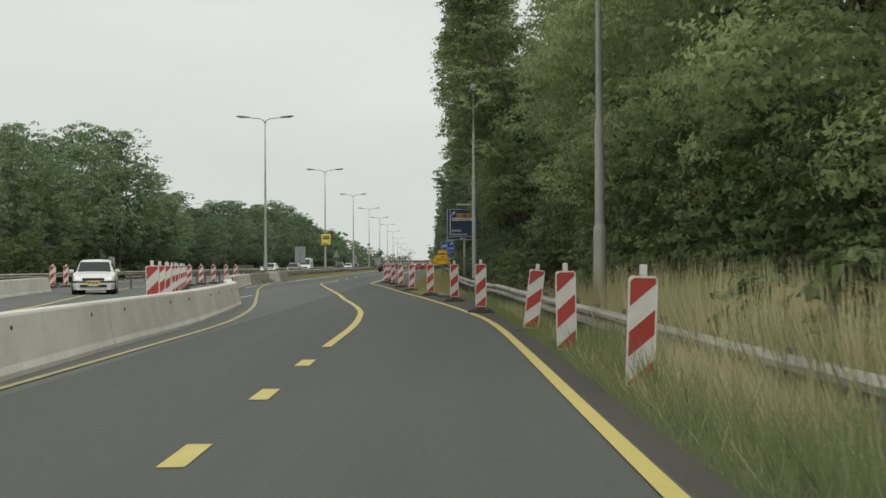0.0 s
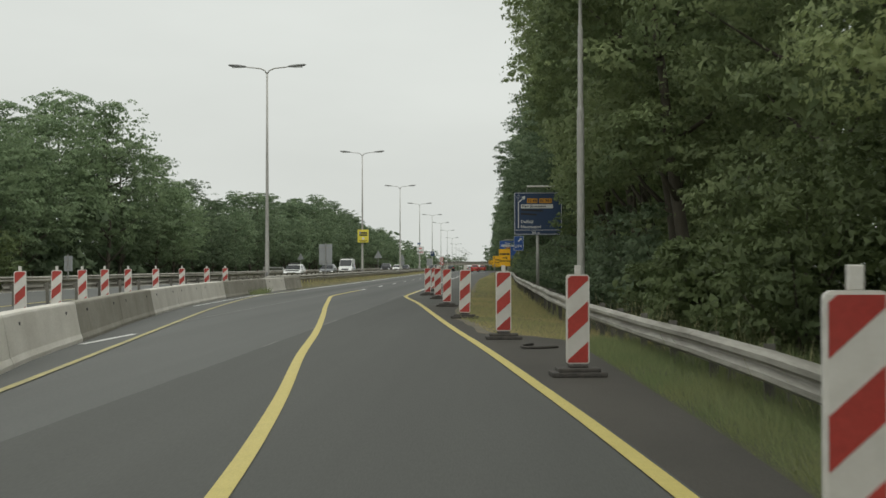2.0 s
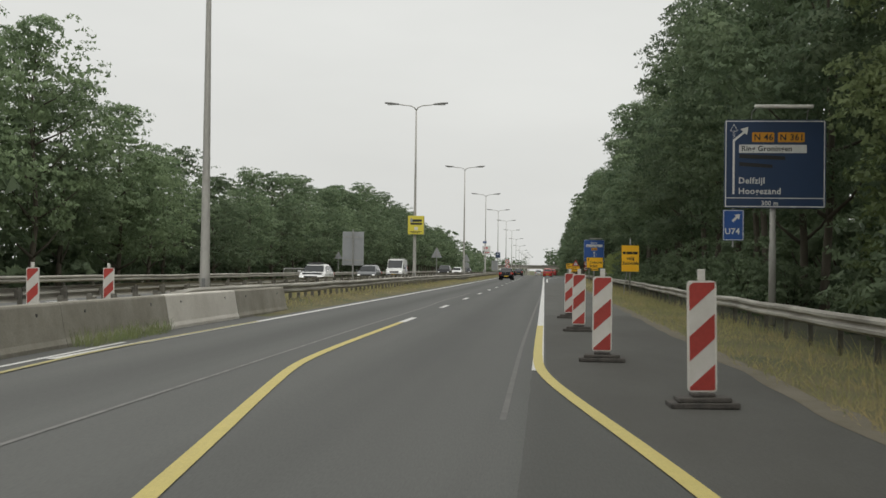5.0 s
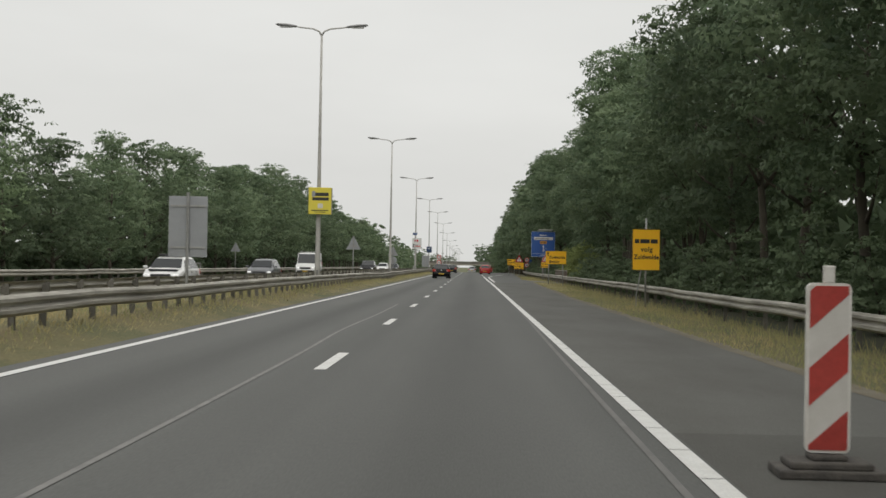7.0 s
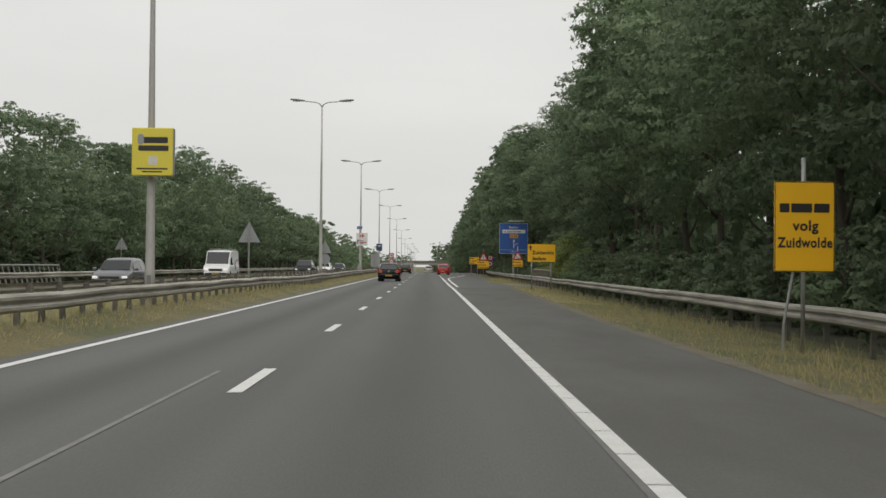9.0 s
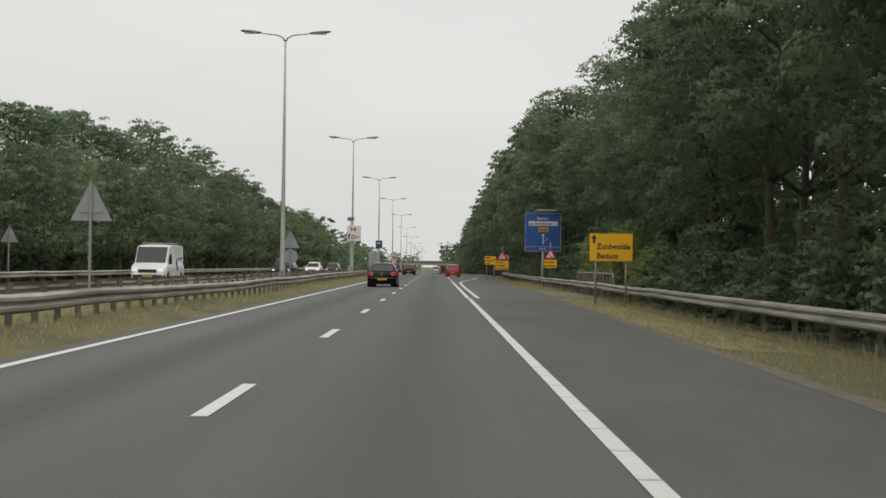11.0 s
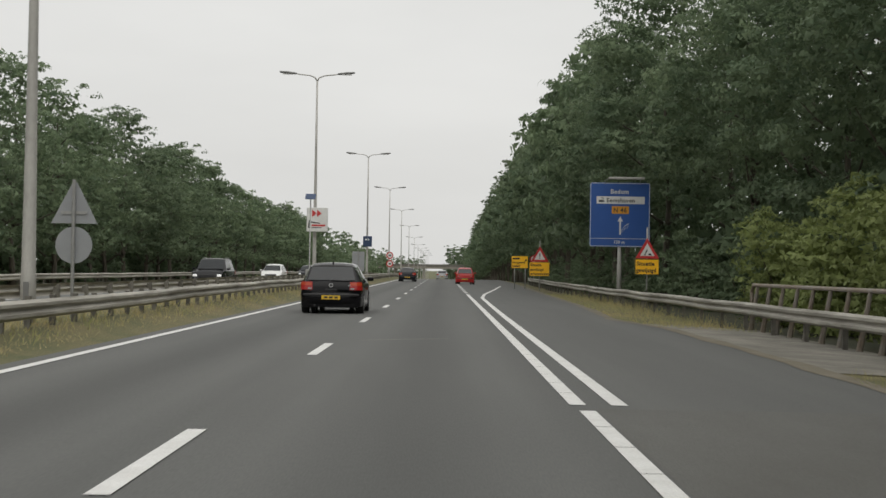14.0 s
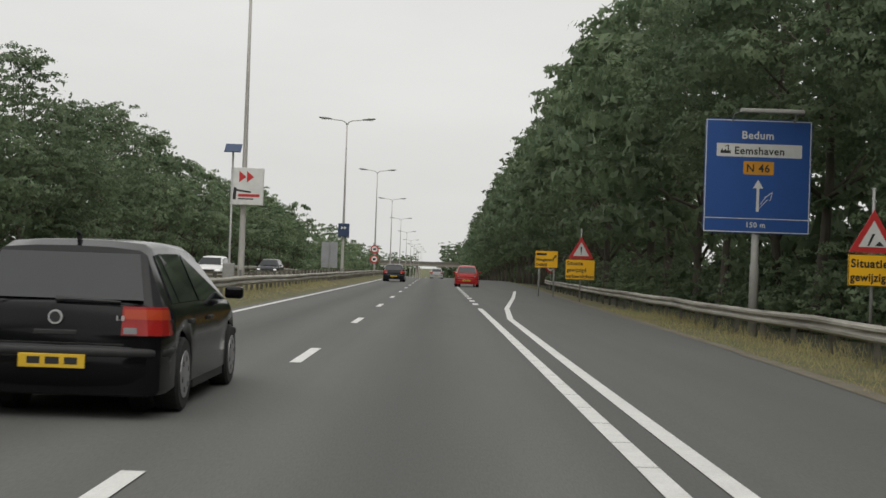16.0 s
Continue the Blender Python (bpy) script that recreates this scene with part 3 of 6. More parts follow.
# ---- trees and shrubs ----
def leaf_mesh(name, rng, blobs, n_leaf, size, mat, core=0.10, tuft=0.42, facing=0.22, big=1.7):
    """Foliage: small leaves in tufts over the boughs (x, y, z, rx, ry, rz), denser towards the open road, with larger ones in the heart of each bough."""
    B = np.array(blobs)
    w = B[:, 3] * B[:, 4] + B[:, 4] * B[:, 5] + B[:, 3] * B[:, 5]
    w = w / w.sum()
    n_tuft = max(10, n_leaf // 20)
    pick = rng.choice(len(blobs), n_tuft * 3, p=w)
    d = rng.normal(size=(n_tuft * 3, 3))
    d[:, 2] += 0.35
    d /= np.linalg.norm(d, axis=1)[:, None]
    side = (B[pick, 0] - B[:, 0].mean() + d[:, 0]) * -0.5 + (B[pick, 1] - B[:, 1].mean() + d[:, 1]) * -0.86
    keep = np.argsort(np.where((side > -0.6) | (rng.random(len(side)) < facing), 0, 1) + rng.random(len(side)) * 0.5)[:n_tuft]
    pick, d = pick[keep], d[keep]
    cen = B[pick, :3] + d * B[pick, 3:] * rng.uniform(0.80, 1.0, n_tuft)[:, None]
    per = rng.integers(12, 29, n_tuft)
    idx = np.repeat(np.arange(n_tuft), per)
    n = len(idx)
    off = rng.normal(size=(n, 3))
    off /= np.linalg.norm(off, axis=1)[:, None]
    off[:, 2] = np.abs(off[:, 2]) * 0.9 - 0.25
    rad = (rng.uniform(0.6, 1.3, n_tuft) * tuft)[idx] * rng.random(n) ** 0.45
    pos = cen[idx] + off * rad[:, None] * np.array([1.15, 1.15, 0.75])
    nrm = d[idx] * 0.75 + off * 0.55 + np.array([0, 0, 0.25]) + rng.normal(size=(n, 3)) * 0.10
    nrm /= np.linalg.norm(nrm, axis=1)[:, None]
    out = nrm + rng.normal(size=(n, 3)) * 0.55
    out /= np.linalg.norm(out, axis=1)[:, None]
    r = rng.normal(size=(n, 3)) - np.array([0, 0, 0.5])
    u = r - out * (r * out).sum(1)[:, None]
    u /= np.linalg.norm(u, axis=1)[:, None]
    v = np.cross(out, u)
    L = size * rng.uniform(0.75, 1.6, n)
    deep = rng.random(n) < core
    bi = rng.choice(len(blobs), n, p=w)
    away = rng.normal(size=(n, 3))
    away /= np.linalg.norm(away, axis=1)[:, None]
    pos = np.where(deep[:, None], B[bi, :3] + away * B[bi, 3:] * rng.uniform(0.2, 0.62, n)[:, None], pos)
    L = np.where(deep, L * big, L)
    W = L * rng.uniform(0.4, 0.7, n)
    P = np.empty((n, 3, 3))
    skew = rng.uniform(-0.3, 0.3, n)
    for k, (p, q) in enumerate(((-0.55, 0.0), (0.25, -0.6), (0.45, 0.6))):
        P[:, k] = pos + u * (L * (p + skew * (k - 1) * 0.5))[:, None] + v * (W * q)[:, None]
    face = np.cross(P[:, 1] - P[:, 0], P[:, 2] - P[:, 0])
    turn = (face * nrm).sum(1) < 0
    P[turn] = P[turn][:, ::-1]
    P[:, :, 2] = np.maximum(P[:, :, 2], np.where(P[:, :, 2] < -2.5, P[:, :, 2], -0.15))
    me = bpy.data.meshes.new(name)
    me.vertices.add(3 * n)
    me.vertices.foreach_set("co", P.reshape(-1))
    me.loops.add(3 * n)
    me.loops.foreach_set("vertex_index", np.arange(3 * n))
    me.polygons.add(n)
    me.polygons.foreach_set("loop_start", np.arange(0, 3 * n, 3))
    me.update(calc_edges=True)
    me.polygons.foreach_set("use_smooth", np.ones(n, dtype=bool))
    me.normals_split_custom_set_from_vertices(np.repeat(nrm, 3, axis=0).tolist())
    me.materials.append(mat)
    return me


def make_tree(seed, height, spread, base, n_leaf, mat, label, size=0.26, trunk_r=0.17, lean=0.0, bough=1.0, tuft=0.42):
    """A broad-leaved tree: a tapered trunk with limbs, and an uneven crown that begins at base."""
    rng = np.random.default_rng(seed)
    t = thing("tree", pose(0, -600, 0), label, "tree", "roadside trees")
    bm = bmesh.new()
    top = height * 0.82
    trunk = [(lean * (z / top) ** 2 + 0.12 * math.sin(z * 0.7 + seed), 0.12 * math.cos(z * 0.6 + seed), z) for z in np.linspace(-0.4, top, 9)]
    tube(bm, trunk, [trunk_r * (1.25 if i == 0 else 1) * (1 - 0.85 * i / 8) for i in range(9)], 8)
    blobs = []
    layers = max(4, round((height - base) / 2.3))
    turn = rng.uniform(0, 6)
    for q in range(layers):
        f = (q + 0.5) / layers
        z = base + 0.9 + (height - base - 1.9) * f + rng.uniform(-0.3, 0.3)
        R = spread * math.sin(math.pi * (0.16 + 0.78 * f)) ** 0.75
        n = max(1, round(2 * math.pi * max(R - 0.8, 0.1) / 3.1))
        for k in range(n):
            a = turn + q * 1.1 + 2 * math.pi * k / n + rng.uniform(-0.3, 0.3)
            r = max(0.0, R - rng.uniform(0.6, 1.7))
            s = bough * rng.uniform(0.95, 1.75) * (0.75 + 0.25 * spread / 3.8)
            e = Vector((lean * (z / top) ** 2 + r * math.cos(a), r * math.sin(a), z + rng.uniform(-0.4, 0.4)))
            blobs.append((e.x, e.y, e.z, s, s, s * rng.uniform(0.6, 0.85)))
            if k % 2 == 0:
                o = Vector((lean * (max(z - 1.6, 1) / top) ** 2, 0, max(z - 1.6, base * 0.6)))
                r0 = trunk_r * (0.5 - 0.3 * f)
                tube(bm, [o, (o + e) / 2 + Vector((0, 0, -0.2)), e], [r0, r0 * 0.6, r0 * 0.15], 5)
    blobs.append((lean, 0, height - 2.0, 1.7, 1.7, 1.5))
    part("trunk", bm, BARK, t, smooth=True)
    crown = new("crown", leaf_mesh("crown", rng, blobs, n_leaf, size, mat, tuft=tuft))
    crown.parent = t
    return t


def make_shrub(seed, w, h, n_leaf, mat, label, size=0.2, name="shrub"):
    rng = np.random.default_rng(seed)
    t = thing(name, pose(0, -600, 0), label, "shrub", "roadside shrubs")
    bm = bmesh.new()
    blobs = []
    for k in range(7):
        a, r = k * 2.4, w * math.sqrt((k + 0.3) / 7) * 0.72
        z = h * rng.uniform(0.25, 0.72)
        e = (r * math.cos(a), r * math.sin(a), z)
        tube(bm, [(0.1 * math.cos(a), 0.1 * math.sin(a), -0.35), (e[0] * 0.5, e[1] * 0.5, z * 0.55), e], [0.04, 0.03, 0.008], 5)
        blobs.append((*e, w * 0.42, w * 0.42, h * 0.27))
        blobs.append((e[0] * 0.9, e[1] * 0.9, z * 0.45, w * 0.4, w * 0.4, h * 0.24))
    part("branch_frame", bm, BARK, t)
    crown = new("foliage", leaf_mesh("foliage", rng, blobs, n_leaf, size, mat, core=0.06, tuft=0.1 + 0.09 * w, facing=0.6))
    crown.parent = t
    return t


rnd = random.Random(5)
TREES = [make_tree(11 + i, h, s, b, 18000, LEAF, lab, 0.15) for i, (h, s, b, lab) in enumerate((
    (15.5, 4.2, 3.4, "tall ash tree with a dense dark green crown"),
    (14.2, 3.9, 2.6, "broad-leaved roadside tree, leafy nearly to the ground"),
    (16.5, 4.2, 3.8, "tall slender ash tree in dark green leaf"),
    (13.4, 3.9, 2.4, "rounded maple with hanging leafy boughs")))]
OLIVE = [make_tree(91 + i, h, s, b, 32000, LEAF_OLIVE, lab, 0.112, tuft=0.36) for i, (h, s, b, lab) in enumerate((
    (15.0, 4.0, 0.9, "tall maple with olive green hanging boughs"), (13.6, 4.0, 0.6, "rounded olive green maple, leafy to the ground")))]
NEAR = [make_tree(95 + i, h, s, b, 52000, LEAF_NEAR_HAZE, lab, 0.092, tuft=0.33) for i, (h, s, b, lab) in enumerate((
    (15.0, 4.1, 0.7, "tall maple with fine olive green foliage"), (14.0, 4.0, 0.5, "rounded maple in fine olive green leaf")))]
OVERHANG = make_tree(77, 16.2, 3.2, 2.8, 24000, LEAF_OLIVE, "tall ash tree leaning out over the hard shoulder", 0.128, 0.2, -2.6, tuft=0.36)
SPARSE = [make_tree(31 + i, h, s, b, 9500, LEAF, lab, 0.22, 0.2, bough=1.3, tuft=0.5) for i, (h, s, b, lab) in enumerate((
    (14.3, 4.3, 1.4, "tree with a bare lower trunk in a dense row"),
    (13.6, 4.2, 1.0, "dark green tree with a visible pale trunk"),
    (15.0, 4.4, 1.6, "tall tree with a rounded crown on a bare trunk")))]
HAZY_ROW = [make_tree(61 + i, h, s, b, 17000, LEAF_LEFT_HAZE, lab, 0.182, 0.2, bough=1.3, tuft=0.47) for i, (h, s, b, lab) in enumerate((
    (14.3, 4.4, 1.0, "full grey-green tree beyond the opposite lanes, leaves lightened for haze"), (13.8, 4.2, 0.7, "rounded grey-green tree, leafy to the ground, leaves lightened for haze")))]
MIDDLE = [make_tree(41 + i, h, 4.1, 1.6, 3000, LEAF, lab, 0.36, 0.2, tuft=0.7) for i, (h, lab) in enumerate(((15.0, "tree of the dark row beside the exit"), (16.2, "tall tree of the dark row beside the exit")))]
FINE_SHRUBS = [make_shrub(58 + i, 1.7, h, 3800, LEAF, lab, 0.13) for i, (h, lab) in enumerate(((3.4, "dense dark green shrub behind the guard rail"), (2.8, "low dark green bramble thicket behind the guard rail")))]
SHRUBS = [make_shrub(51, 1.7, 3.4, 1000, LEAF, "dense dark green shrub under the trees", 0.25), make_shrub(52, 1.5, 2.4, 5200, LEAF_PALE, "light green elder bush beside the rail", 0.11),
          make_shrub(53, 2.0, 4.6, 8000, LEAF_PALE, "large olive green bush at the wood edge", 0.11),
          make_shrub(54, 2.0, 4.6, 9000, LEAF_LIME, "bright yellow-green bush behind the culvert railing", 0.12)]
WEED = make_shrub(57, 0.42, 1.75, 1100, LEAF_PALE, "tall pale weed with narrow leaves in the grass", 0.11, "weed")


def plant(kinds, x, y, s=1.0, z=-0.2):
    src = rnd.choice(kinds)
    o = copy_thing(src, pose(x, y, z + gz(y), 0, 0, rnd.uniform(-50, 50)))
    o.scale = (s * rnd.uniform(0.93, 1.07), s * rnd.uniform(0.93, 1.07), s * rnd.uniform(0.92, 1.08))
    return o


bend = lambda y: max(0, y - 330) * 0.002
y = 17.0
while y < 560:
    edge = 6.2 if y < 60 else (6.3 if y < 104 else (4.1 if y < 198 else (6.3 if y < 248 else 4.0)))
    if y > 300:
        edge = 4.5
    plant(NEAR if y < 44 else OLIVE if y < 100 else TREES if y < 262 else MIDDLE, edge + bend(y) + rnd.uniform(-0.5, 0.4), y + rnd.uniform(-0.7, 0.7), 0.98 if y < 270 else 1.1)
    y += 5.4 if y < 262 else 6.2
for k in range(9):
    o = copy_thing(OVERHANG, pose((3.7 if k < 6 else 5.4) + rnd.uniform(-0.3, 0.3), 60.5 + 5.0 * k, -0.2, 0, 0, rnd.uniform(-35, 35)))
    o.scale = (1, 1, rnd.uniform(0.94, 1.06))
y = 16.0
while y < 330:
    lo = 3.6 if y < 46 else (2.3 if y < 198 else 3.7)
    if not (100 < y < 106.5 or 200 < y < 230):
        plant(FINE_SHRUBS if y > 60 else SHRUBS[1:3], lo + 0.5 + bend(y) + rnd.uniform(-0.2, 0.5), y, rnd.uniform(0.75, 1.0))
    y += 3.0 if y < 112 else 4.2
for x, yy, s in ((3.5, 96.5, 1.0), (4.3, 92.0, 1.1), (3.5, 207.0, 0.75), (3.5, 213.0, 0.9), (3.8, 219.0, 1.1), (3.6, 224.0, 0.9)):
    o = copy_thing(SHRUBS[3] if yy > 200 else SHRUBS[2], pose(x, yy, -0.25, 0, 0, yy * 31))
    o.scale = (s, s, s)
# the far row beyond the opposite carriageway
left_height = lambda y: float(np.interp(y, [40, 100, 108, 118, 122, 127, 134, 142, 146, 152, 156, 162, 170, 176, 180, 187, 195, 220, 250, 290, 305, 350, 368, 410, 440, 490], [0.90, 0.92, 0.92, 0.98, 0.82, 0.97, 1.09, 1.08, 0.90, 0.86, 0.70, 0.72, 0.75, 0.68, 0.50, 0.70, 0.80, 0.87, 0.92, 0.99, 0.96, 0.87, 0.75, 0.84, 0.82, 0.6]))
y = 76.0
while y < 470:
    off = 0 if y > 160 else min(3.0, (160 - y) * 0.1)
    plant(HAZY_ROW if y < 165 else SPARSE if y < 330 else MIDDLE, -32.6 - off + rnd.uniform(-0.8, 0.8), y + rnd.uniform(-0.8, 0.8), 0.97 * left_height(y), 0)
    y += 5.8
y = 112.0
while y < 196:
    plant(SHRUBS[:1], 6.6 + rnd.uniform(-0.5, 0.8), y, 1.35)
    y += 3.0
y = 197.0
while y < 268:
    plant(SHRUBS[:1], 6.2 + rnd.uniform(-0.5, 0.8), y, 1.35)
    y += 2.6
y = 42.0
while y < 330:
    plant(SHRUBS[:1], -34.0 + rnd.uniform(-1.2, 0.8) - (0 if y > 160 else 2.5), y, rnd.uniform(0.85, 1.2), 0)
    y += 4.2
for x, yy, s in ((4.0, 33, 1.0), (4.4, 37, 1.05), (4.9, 41, 1.0), (5.4, 30, 0.95), (4.6, 45.5, 0.9), (-30.0, 88, 0.9), (-30.4, 96, 1.0), (-30.0, 104, 0.85)):
    o = copy_thing(SHRUBS[2], pose(x, yy, -0.25, 0, 0, yy * 37))
    o.scale = (s, s, s)
for x, yy, s in ((2.05, 11.0, 1.0), (2.5, 12.6, 0.9), (2.75, 10.4, 1.1), (2.0, 13.8, 0.85), (3.1, 13.0, 1.0), (2.4, 9.0, 1.0)):
    o = copy_thing(WEED, pose(x, yy, -0.1, 0, 0, yy * 57))
    o.scale = (s, s, s)
for s in TREES + NEAR + HAZY_ROW + OLIVE + SPARSE + MIDDLE + SHRUBS + FINE_SHRUBS + [OVERHANG, WEED]:
    for o in (*s.children_recursive, s):
        bpy.data.objects.remove(o)


# distant woods on both sides, beyond the single trees
def far_wood(name, x0, x1, y0, y1, n, h, label, seed, size=0.65, tall=lambda y: 1.0, thin=None):
    rng = np.random.default_rng(seed)
    blobs = []
    for k in range(n):
        x, yy = rng.uniform(x0, x1), y0 + (y1 - y0) * (k + rng.random()) / n
        hh = h * rng.uniform(0.75, 1.1) * tall(yy)
        for f in (0.12, 0.45, 0.8):
            if thin and thin[0] < yy < thin[1] and f > 0.6:
                continue
            blobs.append((x + rng.uniform(-1, 1), yy, gz(yy) + hh * f, 3.4 - 1.6 * f, 3.4 - 1.6 * f, hh * 0.24))
    ob = new(name, leaf_mesh(name, rng, blobs, n * 270, size * 1.1, LEAF, tuft=0.9, facing=0.7, big=1.4))
    tagged(ob, label, "woods", kind="stuff")


far_wood("wood_interior_right", 7.4, 12.5, -40, 560, 350, 12.6, "deep shaded wood behind the roadside trees", 8, 0.5, thin=(214, 246))
far_wood("wood_interior_left", -42, -35.5, -40, 470, 300, 10.6, "dark wood behind the far row of trees", 9, 0.55, left_height)
far_wood("far_woods_right", 4.2, 15, 555, 950, 150, 14, "distant dark green row of trees", 3)
far_wood("far_woods_right", -4, 16, 905, 990, 70, 18, "distant wood beyond the bridge", 5)
far_wood("far_woods_left", -60, -17, 905, 990, 60, 12, "distant wood beyond the bridge", 6)
far_wood("far_woods_left", -48, -32, 465, 800, 150, 13, "distant dark green row of trees", 4)

# ---- grasses ----
def blades(name, rng, n, xf, y0, y1, h0, h1, mat, label, w=0.012, zf=None, lean=0.35, patch=0.0, skip=None):
    """Grass as thin bent blades; patch thins it out in irregular spots."""
    yy = rng.uniform(y0, y1, n)
    a, b = xf(yy)
    xx = a + (b - a) * rng.random(n)
    if patch:
        spot = np.sin(xx * 2.3 + yy * 0.9 + 1.0) + np.sin(yy * 1.7 - xx * 1.1) + np.sin(yy * 0.37 + 2.0)
        keep = spot + rng.normal(size=n) > patch * 3 - 2.2
        xx, yy = xx[keep], yy[keep]
        n = len(xx)
    if skip:
        keep = (yy < skip[0]) | (yy > skip[1])
        xx, yy = xx[keep], yy[keep]
        n = len(xx)
    zz = zf(xx, yy) if zf else np.zeros(n) - 0.03
    hh = h0 + (h1 - h0) * rng.random(n) ** 1.5
    ang = rng.uniform(0, 2 * math.pi, n)
    ln = rng.uniform(0.05, lean, n) * hh
    dx, dy = np.cos(ang) * ln, np.abs(np.sin(ang)) * ln - 0.12 * hh
    wa = rng.uniform(-0.9, 0.9, n)
    ww = w * (0.6 + rng.random(n))
    wx, wy = np.cos(wa) * ww, np.sin(wa) * ww
    P = np.empty((n, 4, 3))
    P[:, 0] = np.stack([xx, yy, zz], 1)
    P[:, 1] = np.stack([xx + wx + dx * 0.5, yy + wy + dy * 0.5, zz + hh * 0.5], 1)
    P[:, 2] = np.stack([xx + dx, yy + dy, zz + hh], 1)
    P[:, 3] = np.stack([xx - wx + dx * 0.5, yy - wy + dy * 0.5, zz + hh * 0.5], 1)
    me = bpy.data.meshes.new(name)
    me.vertices.add(4 * n)
    me.vertices.foreach_set("co", P.reshape(-1))
    me.loops.add(4 * n)
    me.loops.foreach_set("vertex_index", np.arange(4 * n))
    me.polygons.add(n)
    me.polygons.foreach_set("loop_start", np.arange(0, 4 * n, 4))
    me.update(calc_edges=True)
    me.polygons.foreach_set("use_smooth", np.ones(n, dtype=bool))
    up = np.array([0, -0.5, 0.9]) + rng.normal(size=(n, 3)) * 0.35
    up /= np.linalg.norm(up, axis=1)[:, None]
    me.normals_split_custom_set_from_vertices(np.repeat(up, 4, axis=0).tolist())
    me.materials.append(mat)
    return tagged(new(name, me), label, "grass", kind="stuff")


grng = np.random.default_rng(8)
edge_a = lambda y: np.interp(y, [p[1] for p in PAVE_RIGHT], [p[0] for p in PAVE_RIGHT])
slope = lambda x, y: -0.02 - 0.055 * np.clip(x - edge_a(y), 0, 4)
rail_x = lambda y: np.interp(y, [p[1] for p in RAIL_RIGHT], [p[0] for p in RAIL_RIGHT])
hump = lambda x, y: np.vectorize(median_z)(x, y) - 0.02
blades("tall_grass", grng, 6000, lambda y: (rail_x(y) + 0.05, np.full_like(y, 3.4)), 18, 36, 0.4, 1.1, GRASS_DRY, "scattered dry grass stalks behind the guard rail", 0.0017, slope, 0.5, 0.7)
blades("tall_grass", grng, 26000, lambda y: (rail_x(y) + 0.05, np.full_like(y, 4.2)), 2, 18, 0.45, 1.25, GRASS_DRY, "tall dry straw-coloured grass on the verge", 0.0032, slope, 0.45, 0.3)
blades("tall_grass", grng, 6500, lambda y: (rail_x(y) + 0.1, rail_x(y) + 1.5), 8, 24.5, 0.75, 1.45, GRASS_DRY, "tall pale straw stalks standing behind the guard rail", 0.0042, slope, 0.35, 0.45)
blades("tall_grass_green", grng, 7000, lambda y: (edge_a(y) + 0.9, rail_x(y) + 1.6), 3, 14, 0.45, 1.05, GRASS_GREEN, "tall green weeds and grass round the guard rail", 0.0045, slope, 0.5, 0.35)
blades("tall_grass", grng, 900, lambda y: (edge_a(y) + 0.8, rail_x(y) + 0.05), 8, 22, 0.35, 0.85, GRASS_DRY, "pale straw stalks leaning against the guard rail", 0.0036, slope, 0.45, 0.3)
blades("tall_grass", grng, 17000, lambda y: (edge_a(y) + 0.5, rail_x(y) + 0.1), 2, 15.5, 0.2, 0.62, GRASS_DRY, "tall dry grass in front of the guard rail", 0.0032, slope, 0.5, 0.3)
blades("tall_grass_green", grng, 24000, lambda y: (edge_a(y) + 0.25, np.full_like(y, 4.0)), 2, 19, 0.2, 0.62, GRASS_GREEN, "green grass among the dry stalks on the verge", 0.0028, slope, 0.7)
blades("tall_grass_green", grng, 9000, lambda y: (rail_x(y), np.full_like(y, 3.8)), 19, 46, 0.2, 0.6, GRASS_GREEN, "green grass on the verge", 0.0032, slope, 0.6)
blades("tall_grass_green", grng, 9000, lambda y: (edge_a(y) + 0.3, np.full_like(y, 3.0)), 2, 9, 0.25, 0.6, GRASS_GREEN, "lush green grass at the near end of the verge", 0.003, slope, 0.7)
blades("verge_grass", grng, 46000, lambda y: (edge_a(y) + 0.02, rail_x(y) + 0.2), 2, 50, 0.05, 0.27, GRASS_GREEN, "soft green grass in front of the guard rail", 0.0026, slope, 1.1, 0.2)
blades("verge_straw", grng, 9000, lambda y: (edge_a(y) + 0.15, rail_x(y) + 0.2), 2, 34, 0.1, 0.4, GRASS_DRY, "straw-coloured grass in front of the guard rail", 0.002, slope, 0.9, 0.5)
blades("reed_grass", grng, 900, lambda y: (rail_x(y) + 0.1, rail_x(y) + 1.0), 24, 62, 0.4, 1.0, GRASS_DRY, "dry grass stalks behind the guard rail", 0.0022, slope, 0.6, 0.6)
blades("short_grass", grng, 9000, lambda y: (edge_a(y) + 0.08, np.full_like(y, 1.9)), 46, 150, 0.03, 0.12, GRASS_GREEN, "short mown grass on the verge", 0.004, slope, 1.2)
blades("short_dry_grass", grng, 36000, lambda y: (edge_a(y) + 0.02, edge_a(y) + 2.6), 52, 260, 0.03, 0.17, GRASS_MIX, "half-dry mown grass along the pavement edge", 0.0045, slope, 1.5, 0.2, skip=(203, 217))
blades("short_dry_grass", grng, 16000, lambda y: (edge_a(y) + 0.02, edge_a(y) + 2.6), 51, 80, 0.03, 0.15, GRASS_MIX, "dense half-dry mown grass behind the beacons", 0.0032, slope, 1.5)
blades("mown_straw", grng, 26000, lambda y: (edge_a(y) + 0.22, edge_a(y) + 1.9), 168, 201.5, 0.02, 0.07, GRASS_DRY, "pale mown straw lying on the verge", 0.009, slope, 2.6, 0.15)
